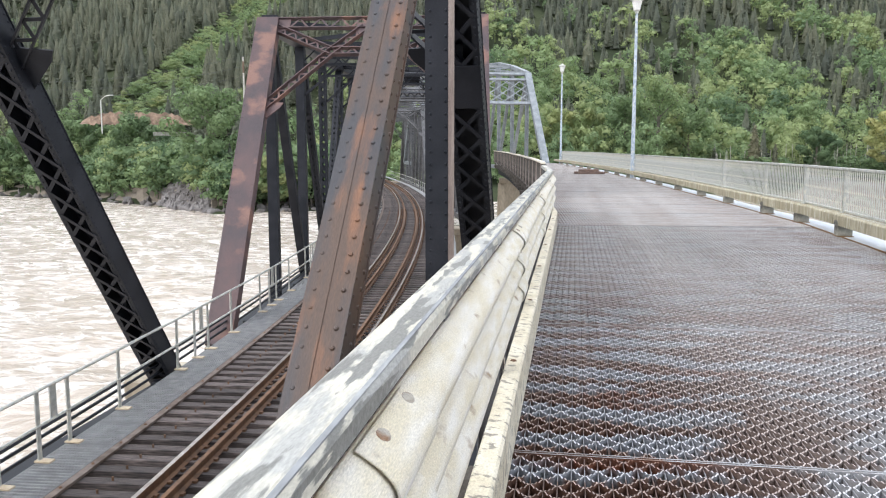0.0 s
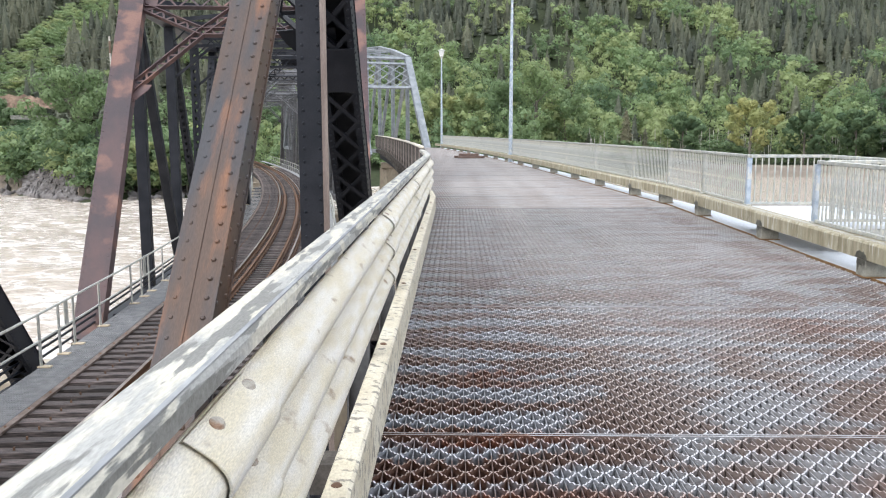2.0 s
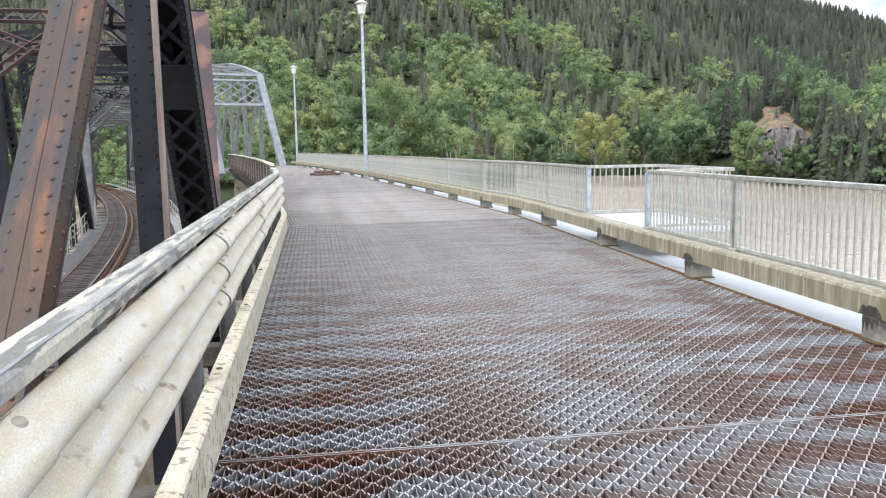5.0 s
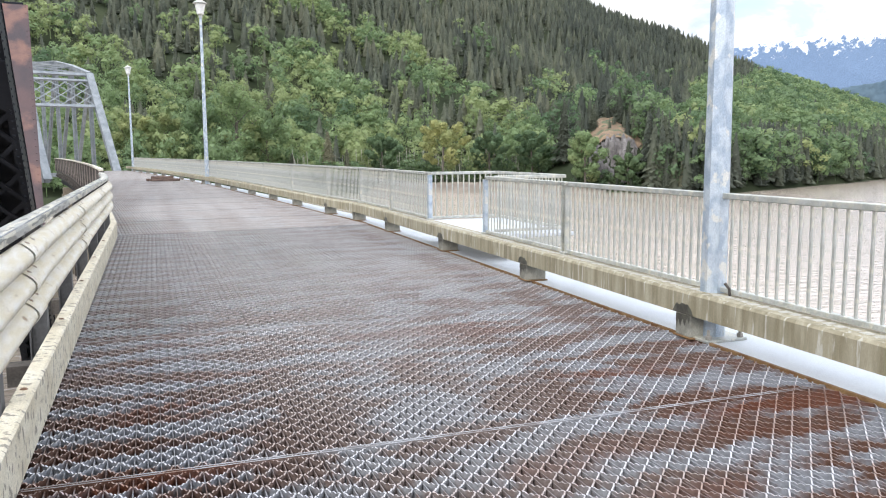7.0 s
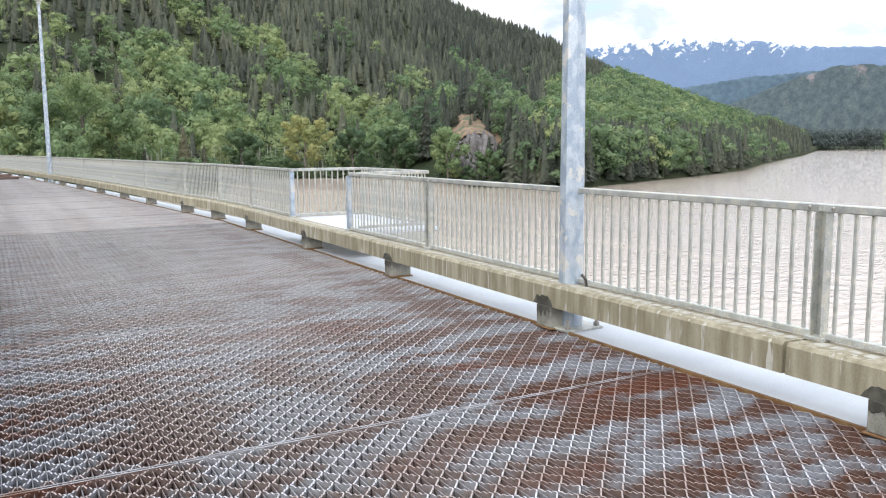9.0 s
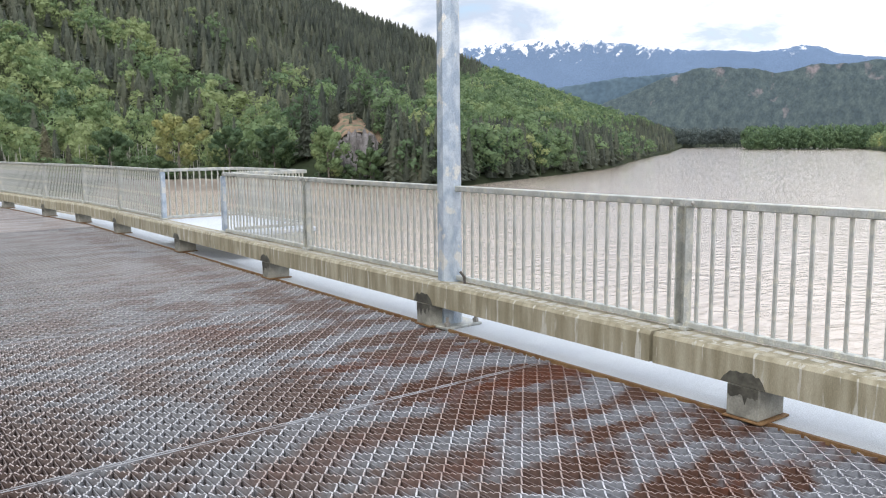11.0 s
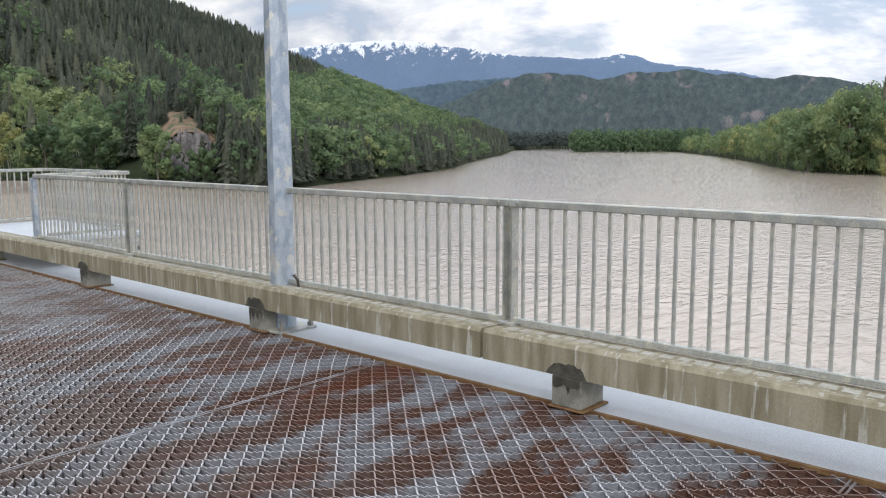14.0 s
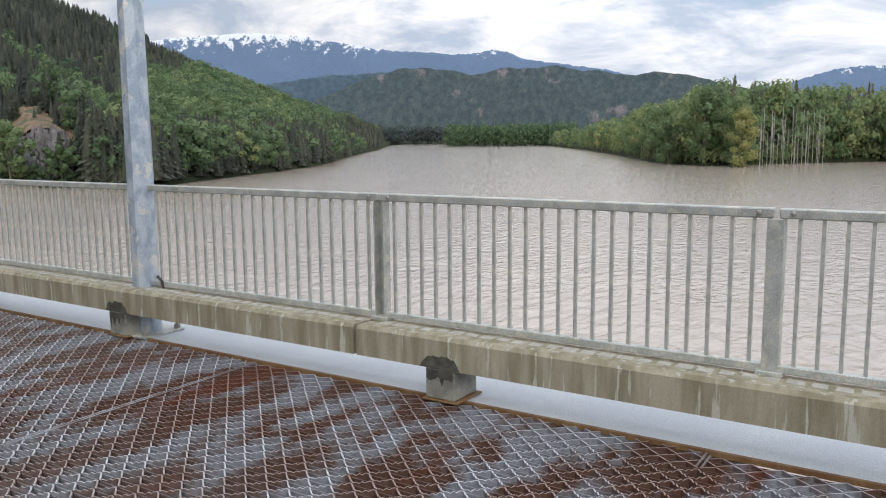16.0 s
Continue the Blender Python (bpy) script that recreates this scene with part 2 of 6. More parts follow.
M_TIE = mat("creosoted_timber", (0.030, 0.024, 0.023), (0.135, 0.108, 0.100), 0.75, 0, 6, 60, 0.6, (0.6, 8, 8), rand=0.5)
M_RAIL = mat("rusty_rail", (0.11, 0.06, 0.035), (0.19, 0.10, 0.055), 0.7, 0.2, 8, 80, 0.2)
M_RAILTOP = mat("worn_rail_head", (0.36, 0.30, 0.26), (0.48, 0.45, 0.43), 0.32, 0.8, 8, 80, 0.05)
M_WALKGRATE = mat("grey_walkway_grating", (0.27, 0.275, 0.28), (0.38, 0.385, 0.39), 0.55, 0.4, 5, 80, 0.1)
M_TAN = mat("tan_base_plate", (0.45, 0.36, 0.25), (0.55, 0.47, 0.35), 0.8, 0, 8, 80, 0.1)
M_FENCE_OLD = mat("dark_picket_paint", (0.075, 0.068, 0.062), (0.16, 0.145, 0.13), 0.92, 0.1, 5, 60, 0.1)
M_PIER = mat("pale_pier_concrete", (0.26, 0.22, 0.165), (0.40, 0.355, 0.28), 0.9, 0, 0.6, 8, 0.3, (1, 1, 0.4))
M_BOLT = mat("dull_bolt_steel", (0.30, 0.28, 0.25), (0.42, 0.40, 0.36), 0.5, 0.5, 20, 200, 0.1)
M_GLASS = mat("lamp_glass", (0.75, 0.76, 0.74), (0.82, 0.82, 0.80), 0.25, 0, 5, 60, 0)
M_DEADWOOD = mat("pale_dead_wood", (0.42, 0.39, 0.34), (0.58, 0.55, 0.50), 0.9, 0, 2, 20, 0.3)
M_ROCK = mat("grey_fractured_rock", (0.095, 0.085, 0.08), (0.22, 0.205, 0.20), 0.9, 0, 0.35, 2.5, 0.6)
M_SOIL = mat("orange_earth", (0.17, 0.115, 0.075), (0.28, 0.195, 0.125), 0.95, 0, 0.3, 2, 0.5, c3=(0.09, 0.11, 0.06), c3_lo=0.54, c3_hi=0.62, c3_scale=0.35)
M_CUT = mat("reddish_rock_cut", (0.15, 0.10, 0.07), (0.30, 0.21, 0.15), 0.95, 0, 0.6, 3, 0.6, (1, 1, 0.25))
M_SHORE = mat("brown_gravel", (0.17, 0.14, 0.11), (0.27, 0.23, 0.19), 0.95, 0, 0.2, 3, 0.5)
M_DEBRIS = mat("weathered_timber", (0.12, 0.08, 0.065), (0.22, 0.15, 0.12), 0.85, 0, 4, 40, 0.4, (1, 6, 6))


# ---- shape helpers ----
def finish(bm, mats, smooth=False):
    me = bpy.data.meshes.new("m")
    bm.to_mesh(me)
    bm.free()
    for m in mats if isinstance(mats, (list, tuple)) else [mats]:
        me.materials.append(m)
    if smooth:
        for p in me.polygons:
            p.use_smooth = True
    return me


def part(name, bm, material, parent, label="", smooth=False):
    """One mesh under a thing or a part."""
    ob = new(name, finish(bm, material, smooth) if isinstance(bm, bmesh.types.BMesh) else bm)
    ob.parent = parent
    if label:
        tagged(ob, label)
    return ob


def thing(name, label, category, group="", kind="", at=None):
    ob = new(name)
    ob.empty_display_size = 0.2
    if at is not None:
        ob.matrix_world = at if isinstance(at, Matrix) else Matrix.Translation(at)
    return tagged(ob, label, category, group, kind)


def solid(name, bm, material, label, category, group="", kind="", smooth=False):
    return tagged(new(name, finish(bm, material, smooth)), label, category, group, kind)


def box(bm, x0, x1, y0, y1, z0, z1, bevel=0.0, mi=0, m=None):
    vs = [bm.verts.new((x, y, z)) for z in (z0, z1) for y in (y0, y1) for x in (x0, x1)]
    fs = [bm.faces.new([vs[i] for i in q]) for q in ((0, 2, 3, 1), (4, 5, 7, 6), (0, 1, 5, 4), (2, 6, 7, 3), (0, 4, 6, 2), (1, 3, 7, 5))]
    for f in fs:
        f.material_index = mi
    if bevel:
        es = list({e for f in fs for e in f.edges})
        out = bmesh.ops.bevel(bm, geom=es, offset=bevel, segments=1, affect="EDGES")
        vs = list({v for f in out["faces"] for v in f.verts} | {v for v in vs if v.is_valid})
    if m is not None:
        bmesh.ops.transform(bm, matrix=m, verts=vs)
    return vs


def frame_of(p0, p1, side):
    """Matrix whose z runs from p0 to p1 and whose x is nearest to side."""
    p0, p1 = Vector(p0), Vector(p1)
    a = (p1 - p0).normalized()
    s = Vector(side)
    s = (s - a * s.dot(a)).normalized()
    n = a.cross(s)
    m = Matrix((s, n, a)).transposed().to_4x4()
    m.translation = p0
    return m


def bar(bm, p0, p1, w, h, side=(1, 0, 0), bevel=0.0, mi=0):
    """A straight bar of section w (along side) by h from p0 to p1."""
    d = (Vector(p1) - Vector(p0)).length
    return box(bm, -w / 2, w / 2, -h / 2, h / 2, 0, d, bevel, mi, frame_of(p0, p1, side))


def pipe(bm, pts, r, n=8, mi=0, caps=True):
    """A round bar along points."""
    rings = []
    for i, p in enumerate(pts):
        p = Vector(p)
        a = Vector(pts[min(i + 1, len(pts) - 1)]) - Vector(pts[max(i - 1, 0)])
        m = frame_of(p, p + a, (1, 0, 0) if abs(a.normalized().x) < 0.9 else (0, 1, 0))
        rings.append([bm.verts.new(m @ Vector((r * math.cos(k * math.tau / n), r * math.sin(k * math.tau / n), 0))) for k in range(n)])
    for a, b in zip(rings, rings[1:]):
        for k in range(n):
            f = bm.faces.new((a[k], a[(k + 1) % n], b[(k + 1) % n], b[k]))
            f.material_index = mi
    if caps:
        bm.faces.new(rings[0][::-1])
        bm.faces.new(rings[-1])


def dome(bm, m, r, h, n=6, mi=0):
    """A rivet or bolt head on the local xy plane."""
    lo = [bm.verts.new(m @ Vector((r * math.cos(k * math.tau / n), r * math.sin(k * math.tau / n), 0))) for k in range(n)]
    hi = [bm.verts.new(m @ Vector((0.6 * r * math.cos(k * math.tau / n), 0.6 * r * math.sin(k * math.tau / n), h * 0.85))) for k in range(n)]
    top = bm.verts.new(m @ Vector((0, 0, h)))
    for k in range(n):
        bm.faces.new((lo[k], lo[(k + 1) % n], hi[(k + 1) % n], hi[k])).material_index = mi
        bm.faces.new((hi[k], hi[(k + 1) % n], top)).material_index = mi


# ---- plan ----
BEND = 17.0          # where the road starts to swing to the left
def rail_x(y):
    """The line of the downstream kerb beam's face."""
    if y < BEND:
        return 4.205 + 0.0155 * y
    k = y - BEND
    return 4.47 - 0.055 * k - 0.00081 * k * k - 0.03 * min(k, 3.0)


def left_x(y):
    """The line of the upstream kerb's face."""
    if y < 15.6:
        return -0.28 - 0.003 * y
    k = y - 15.6
    return -0.33 - 0.07 * k - 0.0007 * k * k


def track_x(y):
    """Centre line of the railway."""
    return -4.45 - 0.028 * y - 0.0019 * y * y + 0.000003 * y ** 3


RZ = -3.2            # railway walkway level
WATER = -8.5


# ---- land, river and distance ----
def curve(x, xs, ys):
    return float(np.interp(x, xs, ys))


def smooth(q):
    q = min(1.0, max(0.0, q))
    return q * q * (3 - 2 * q)


def shore(a):
    """Distance of the far shore by azimuth (degrees from the road's line, to the right)."""
    return curve(a, (-90, -60, -45, -38, -25, -12, 0, 15, 30, 38.5, 42.8, 46.5, 49.6, 51.8, 53.2, 54.2, 60), (420, 340, 240, 192, 128, 135, 165, 195, 200, 190, 225, 268, 330, 545, 740, 1500, 1600))


def ridge(a):
    """Elevation of the wooded ridge's ground, in degrees."""
    return curve(a, (-90, -40, 0, 20, 30, 34, 39, 44.6, 49, 52, 60), (16, 17, 17, 14, 9.3, 7.4, 5.2, 3.1, 1.4, 0.25, 0.1))


def land_z(a, r):
    d = shore(a)
    far = max(d + 500, 900)
    s = (r - d) / (far - d)
    if s < 0:
        return WATER - 2.5 * min(1.0, -s * 20)
    rise = far * math.tan(radians(ridge(a))) + 10
    flat = curve(a, (-90, -30, -5, 10, 32, 45, 60), (20, 24, 26, 34, 10, 6, 10)) / (far - d)
    k = max(0.0, s - flat) / (1 - flat)
    bank = min(1.0, s * (far - d) / 6.0)
    bump = noise.noise(Vector((a * 0.13, r * 0.006, 3.0))) * min(1, k * 3) * 14
    q = r - d
    knoll = math.exp(-((a - 31.2) / 3.4) ** 2) * (10.5 * smooth(q / 15) + 3.0 * smooth((q - 13) / 20)) * (1 - smooth((q - 34) / 110))
    return WATER + knoll + 2.2 * bank + rise * (k ** 1.12 if k < 1.0 else 1.0 + 0.02 * (k - 1)) + bump


def polar(a, r, z):
    return (r * math.sin(radians(a)), r * math.cos(radians(a)), z)


def sheet(name, azs, rs_of, zfun, material, label, category):
    verts, faces = [], []
    n = None
    for a in azs:
        rs = rs_of(a)
        n = len(rs)
        for r in rs:
            verts.append(polar(a, r, zfun(a, r)))
    for i in range(len(azs) - 1):
        for j in range(n - 1):
            faces.append((i * n + j, i * n + j + 1, (i + 1) * n + j + 1, (i + 1) * n + j))
    me = bpy.data.meshes.new(name)
    me.from_pydata(verts, [], faces)
    me.materials.append(material)
    for p in me.polygons:
        p.use_smooth = True
    return tagged(new(name, me), label, category, kind="structure")


M_LAND = mat("forest_floor", (0.028, 0.037, 0.019), (0.052, 0.062, 0.031), 0.95, 0, 0.03, 0.8, 0.6)
# Distance haze is part of the base colour in these three materials.
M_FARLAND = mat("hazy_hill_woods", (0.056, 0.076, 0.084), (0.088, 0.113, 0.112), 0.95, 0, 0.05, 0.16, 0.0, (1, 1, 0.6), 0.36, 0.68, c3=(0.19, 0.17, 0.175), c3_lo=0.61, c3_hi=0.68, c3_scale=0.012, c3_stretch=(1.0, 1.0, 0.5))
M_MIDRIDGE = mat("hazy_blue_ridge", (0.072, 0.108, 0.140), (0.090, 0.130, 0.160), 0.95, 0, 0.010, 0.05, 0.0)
M_RANGE = mat("haze_blue_range", (0.140, 0.200, 0.300), (0.152, 0.216, 0.322), 0.95, 0, 0.004, 0.25, 0.0)
for m_ in (M_LAND, M_FARLAND, M_MIDRIDGE, M_RANGE, M_FENCE_OLD):
    m_.node_tree.nodes["Principled BSDF"].inputs["Specular IOR Level"].default_value = 0.1
# snow lies on the upper faces of the range, broken up by rock
rn_, rl_ = M_RANGE.node_tree.nodes, M_RANGE.node_tree.links
rb_ = rn_["Principled BSDF"]
ra_ = rn_.new("ShaderNodeAttribute")
ra_.attribute_name = "snow"
rm_ = rn_.new("ShaderNodeMapping")
rm_.inputs["Scale"].default_value = (1.0, 1.0, 0.9)
rn1_ = rn_.new("ShaderNodeTexNoise")
rn1_.inputs["Scale"].default_value, rn1_.inputs["Detail"].default_value, rn1_.inputs["Roughness"].default_value = 0.030, 10, 0.70
rl_.new(rn_.new("ShaderNodeTexCoord").outputs["Object"], rm_.inputs[0])
rl_.new(rm_.outputs[0], rn1_.inputs["Vector"])
rs_ = rn_.new("ShaderNodeMath")
rl_.new(ra_.outputs["Fac"], rs_.inputs[0])
rl_.new(rn1_.outputs["Fac"], rs_.inputs[1])
rr_ = rn_.new("ShaderNodeMapRange")
rr_.inputs[1].default_value, rr_.inputs[2].default_value = 0.545, 0.60
rl_.new(rs_.outputs[0], rr_.inputs[0])
rx_ = rn_.new("ShaderNodeMix")
rx_.data_type = "RGBA"
rx_.inputs[7].default_value = (0.74, 0.77, 0.82, 1)
rl_.new(rr_.outputs[0], rx_.inputs[0])
rl_.new(rb_.inputs["Base Color"].links[0].from_socket, rx_.inputs[6])
rl_.new(rx_.outputs[2], rb_.inputs["Base Color"])

# silty river with rapids upstream of the bridges
M_WATER = bpy.data.materials.new("silty_river")
M_WATER.use_nodes = True
n_, l_ = M_WATER.node_tree.nodes, M_WATER.node_tree.links
b_ = n_["Principled BSDF"]
co_ = n_.new("ShaderNodeTexCoord")
sx_ = n_.new("ShaderNodeSeparateXYZ")
l_.new(co_.outputs["Object"], sx_.inputs[0])
mp_ = n_.new("ShaderNodeMapping")
mp_.inputs["Scale"].default_value = (0.62, 1.0, 1.0)
l_.new(co_.outputs["Object"], mp_.inputs[0])
nf_ = n_.new("ShaderNodeTexNoise")
nf_.inputs["Scale"].default_value, nf_.inputs["Detail"].default_value, nf_.inputs["Distortion"].default_value = 0.62, 13, 1.2
nf_.inputs["Roughness"].default_value = 0.66
l_.new(mp_.outputs[0], nf_.inputs["Vector"])
up_ = n_.new("ShaderNodeMapRange")
up_.inputs[1].default_value, up_.inputs[2].default_value, up_.inputs[3].default_value, up_.inputs[4].default_value = -14.0, 10.0, 0.04, -0.16
l_.new(sx_.outputs[0], up_.inputs[0])
ad_ = n_.new("ShaderNodeMath")
l_.new(nf_.outputs["Fac"], ad_.inputs[0])
l_.new(up_.outputs[0], ad_.inputs[1])
fr_ = n_.new("ShaderNodeMapRange")
fr_.inputs[1].default_value, fr_.inputs[2].default_value = 0.50, 0.76
l_.new(ad_.outputs[0], fr_.inputs[0])
mxw_ = n_.new("ShaderNodeMix")
mxw_.data_type = "RGBA"
mxw_.inputs[6].default_value, mxw_.inputs[7].default_value = (0.50, 0.425, 0.355, 1), (0.70, 0.68, 0.65, 1)
l_.new(fr_.outputs[0], mxw_.inputs[0])
l_.new(mxw_.outputs[2], b_.inputs["Base Color"])
rw_ = n_.new("ShaderNodeMapRange")
rw_.inputs[3].default_value, rw_.inputs[4].default_value = 0.10, 0.75
l_.new(fr_.outputs[0], rw_.inputs[0])
l_.new(rw_.outputs[0], b_.inputs["Roughness"])
nb_ = n_.new("ShaderNodeTexNoise")
nb_.inputs["Scale"].default_value, nb_.inputs["Detail"].default_value, nb_.inputs["Distortion"].default_value = 1.1, 7, 0.6
l_.new(mp_.outputs[0], nb_.inputs["Vector"])
bw_ = n_.new("ShaderNodeBump")
bw_.inputs["Strength"].default_value, bw_.inputs["Distance"].default_value = 0.42, 0.5
l_.new(nb_.outputs["Fac"], bw_.inputs["Height"])
l_.new(bw_.outputs[0], b_.inputs["Normal"])


def wave_z(a, r):
    x, y, _ = polar(a, r, 0)
    k = 1.0 if x < -12 else max(0.15, 1 - (x + 12) / 20)
    fade = max(0.0, 1 - r / 260)
    return WATER + k * fade * (0.55 * noise.noise(Vector((x * 0.10, y * 0.22, 0))) + 0.22 * noise.noise(Vector((x * 0.4, y * 0.7, 5))))


river_r = [0.5] + list(np.geomspace(6, 4600, 190))
sheet("water", list(np.arange(-180, 180.1, 0.9)), lambda a: river_r, wave_z, M_WATER, "fast silty brown river in flood with white rapids", "river")
land_az = list(np.arange(-92, 60.1, 1.0))
sheet("ground", land_az, lambda a: [shore(a) - 12 + q * (max(shore(a) + 500, 900) - shore(a) + 300) for q in np.linspace(0, 1, 70) ** 1.4], land_z, M_LAND, "wooded hillside ground beyond the river", "hillside")


def bank_z(a, r):
    d = bank_d(a)
    return WATER - 2 + 4.5 * min(1.0, max(0.0, (r - d + 8) / 20)) + max(0.0, r - d - 60) * 0.03


def bank_d(a):
    return curve(a, (63.5, 66.2, 69, 71.8, 75.6, 86, 95, 120), (1300, 800, 520, 330, 285, 345, 300, 210))


sheet("ground_bank", list(np.arange(63.5, 120.1, 1.5)), lambda a: [bank_d(a) + q for q in (-8, 0, 6, 12, 30, 80, 200, 500)], bank_z, M_LAND, "low wooded river bank", "river bank")


def snow_line(a):
    return curve(a, (30, 38, 41, 46, 48.5, 50, 51.5, 53.5, 55, 59, 60.5, 61.5, 63, 66, 75, 80, 84, 110), (5.9, 6.1, 6.05, 6.1, 6.2, 6.3, 6.15, 6.2, 6.7, 6.5, 5.85, 5.85, 6.4, 6.5, 5.2, 4.2, 4.2, 3.6))


def range_sheet(name, az0, az1, r0, r1, tops, material, label, rough, seed, fall=0.85, freq=0.45):
    azs = list(np.arange(az0, az1 + 0.01, 0.18))

    def z(a, r):
        s = (r - r0) / (r1 - r0)
        top = r1 * math.tan(radians(curve(a, *tops)))
        nz = noise.fractal(Vector((a * freq, s * 2.5, seed)), 0.75, 2.2, 7)
        ragged = (0.5 if rough > 0.03 else 1.8) * noise.fractal(Vector((a * 5.0, s * 9, seed)), 0.7, 2.1, 4) * r1 * 0.001
        return WATER - 4 + (top + 6) * min(1.0, s) ** fall * (1 + rough * nz * (0.25 + 0.75 * s)) + ragged
    rs = list(np.linspace(r0, r1 * 1.02, 44))
    ob = sheet(name, azs, lambda a: rs, z, material, label, "mountain range")
    snow = [(math.degrees(math.atan2(v.co.z, math.hypot(v.co.x, v.co.y))) - snow_line(math.degrees(math.atan2(v.co.x, v.co.y)))) * 0.15 for v in ob.data.vertices]
    ob.data.attributes.new("snow", "FLOAT", "POINT").data.foreach_set("value", np.array(snow, np.float32))
    return ob


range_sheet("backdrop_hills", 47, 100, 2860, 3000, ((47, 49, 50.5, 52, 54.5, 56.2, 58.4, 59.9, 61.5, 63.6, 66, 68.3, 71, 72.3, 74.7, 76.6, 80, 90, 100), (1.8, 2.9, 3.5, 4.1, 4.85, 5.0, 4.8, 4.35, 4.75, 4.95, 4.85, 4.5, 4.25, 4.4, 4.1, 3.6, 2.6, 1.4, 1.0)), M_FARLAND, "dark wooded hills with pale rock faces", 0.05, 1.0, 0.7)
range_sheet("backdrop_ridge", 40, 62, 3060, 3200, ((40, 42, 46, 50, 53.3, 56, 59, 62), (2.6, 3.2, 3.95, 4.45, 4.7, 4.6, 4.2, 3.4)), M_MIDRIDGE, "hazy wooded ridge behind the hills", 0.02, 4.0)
range_sheet("backdrop_range", 30, 110, 3520, 3750, ((30, 37, 39, 42.7, 45, 47.6, 50.5, 54.5, 58.4, 60.2, 61.2, 62.2, 63.2, 66.4, 69.5, 71, 76, 80, 82.5, 85, 110), (5.0, 6.3, 6.65, 7.05, 7.25, 7.05, 6.6, 6.1, 5.85, 6.0, 6.2, 6.0, 5.5, 5.05, 4.55, 4.1, 3.0, 3.3, 4.0, 4.4, 3.0)), M_RANGE, "far haze-blue mountain range with snow on its upper faces", 0.02, 8.0)


# ---- woods ----
def leaf_material(name, c1, c2, c3):
    """Foliage whose colour varies from tree to tree by the attribute tint and within the crown by island."""
    m = bpy.data.materials.new(name)
    m.use_nodes = True
    n, l = m.node_tree.nodes, m.node_tree.links
    b = n["Principled BSDF"]
    at = n.new("ShaderNodeAttribute")
    at.attribute_name = "tint"
    rp = n.new("ShaderNodeValToRGB")
    rp.color_ramp.elements[0].color, rp.color_ramp.elements[1].color = (*c1, 1), (*c3, 1)
    e = rp.color_ramp.elements.new(0.62)
    e.color = (*c2, 1)
    l.new(at.outputs["Fac"], rp.inputs[0])
    g = n.new("ShaderNodeNewGeometry")
    mr = n.new("ShaderNodeMapRange")
    mr.inputs[3].default_value, mr.inputs[4].default_value = 0.82, 1.18
    l.new(g.outputs["Random Per Island"], mr.inputs[0])
    hv = n.new("ShaderNodeHueSaturation")
    l.new(mr.outputs[0], hv.inputs["Value"])
    l.new(rp.outputs[0], hv.inputs["Color"])
    l.new(hv.outputs[0], b.inputs["Base Color"])
    b.inputs["Roughness"].default_value = 0.75
    tr = n.new("ShaderNodeBsdfTranslucent")
    l.new(hv.outputs[0], tr.inputs[0])
    ms = n.new("ShaderNodeMixShader")
    ms.inputs[0].default_value = 0.38
    l.new(b.outputs[0], ms.inputs[1])
    l.new(tr.outputs[0], ms.inputs[2])
    l.new(ms.outputs[0], n["Material Output"].inputs[0])
    return m


M_CONIFER = leaf_material("conifer_needles", (0.070, 0.084, 0.064), (0.138, 0.152, 0.104), (0.200, 0.190, 0.118))
# Haze over the far shore is put into these bluer needles.
M_HAZY_CONIFER = leaf_material("hazy_conifer_needles", (0.085, 0.110, 0.105), (0.125, 0.150, 0.130), (0.180, 0.180, 0.150))
M_LEAF = leaf_material("broad_leaves", (0.090, 0.150, 0.076), (0.205, 0.285, 0.130), (0.390, 0.390, 0.160))
M_BARK = mat("grey_bark", (0.11, 0.095, 0.075), (0.20, 0.18, 0.15), 0.9, 0, 4, 30, 0.4, (1, 1, 0.3))
rng = np.random.default_rng(7)


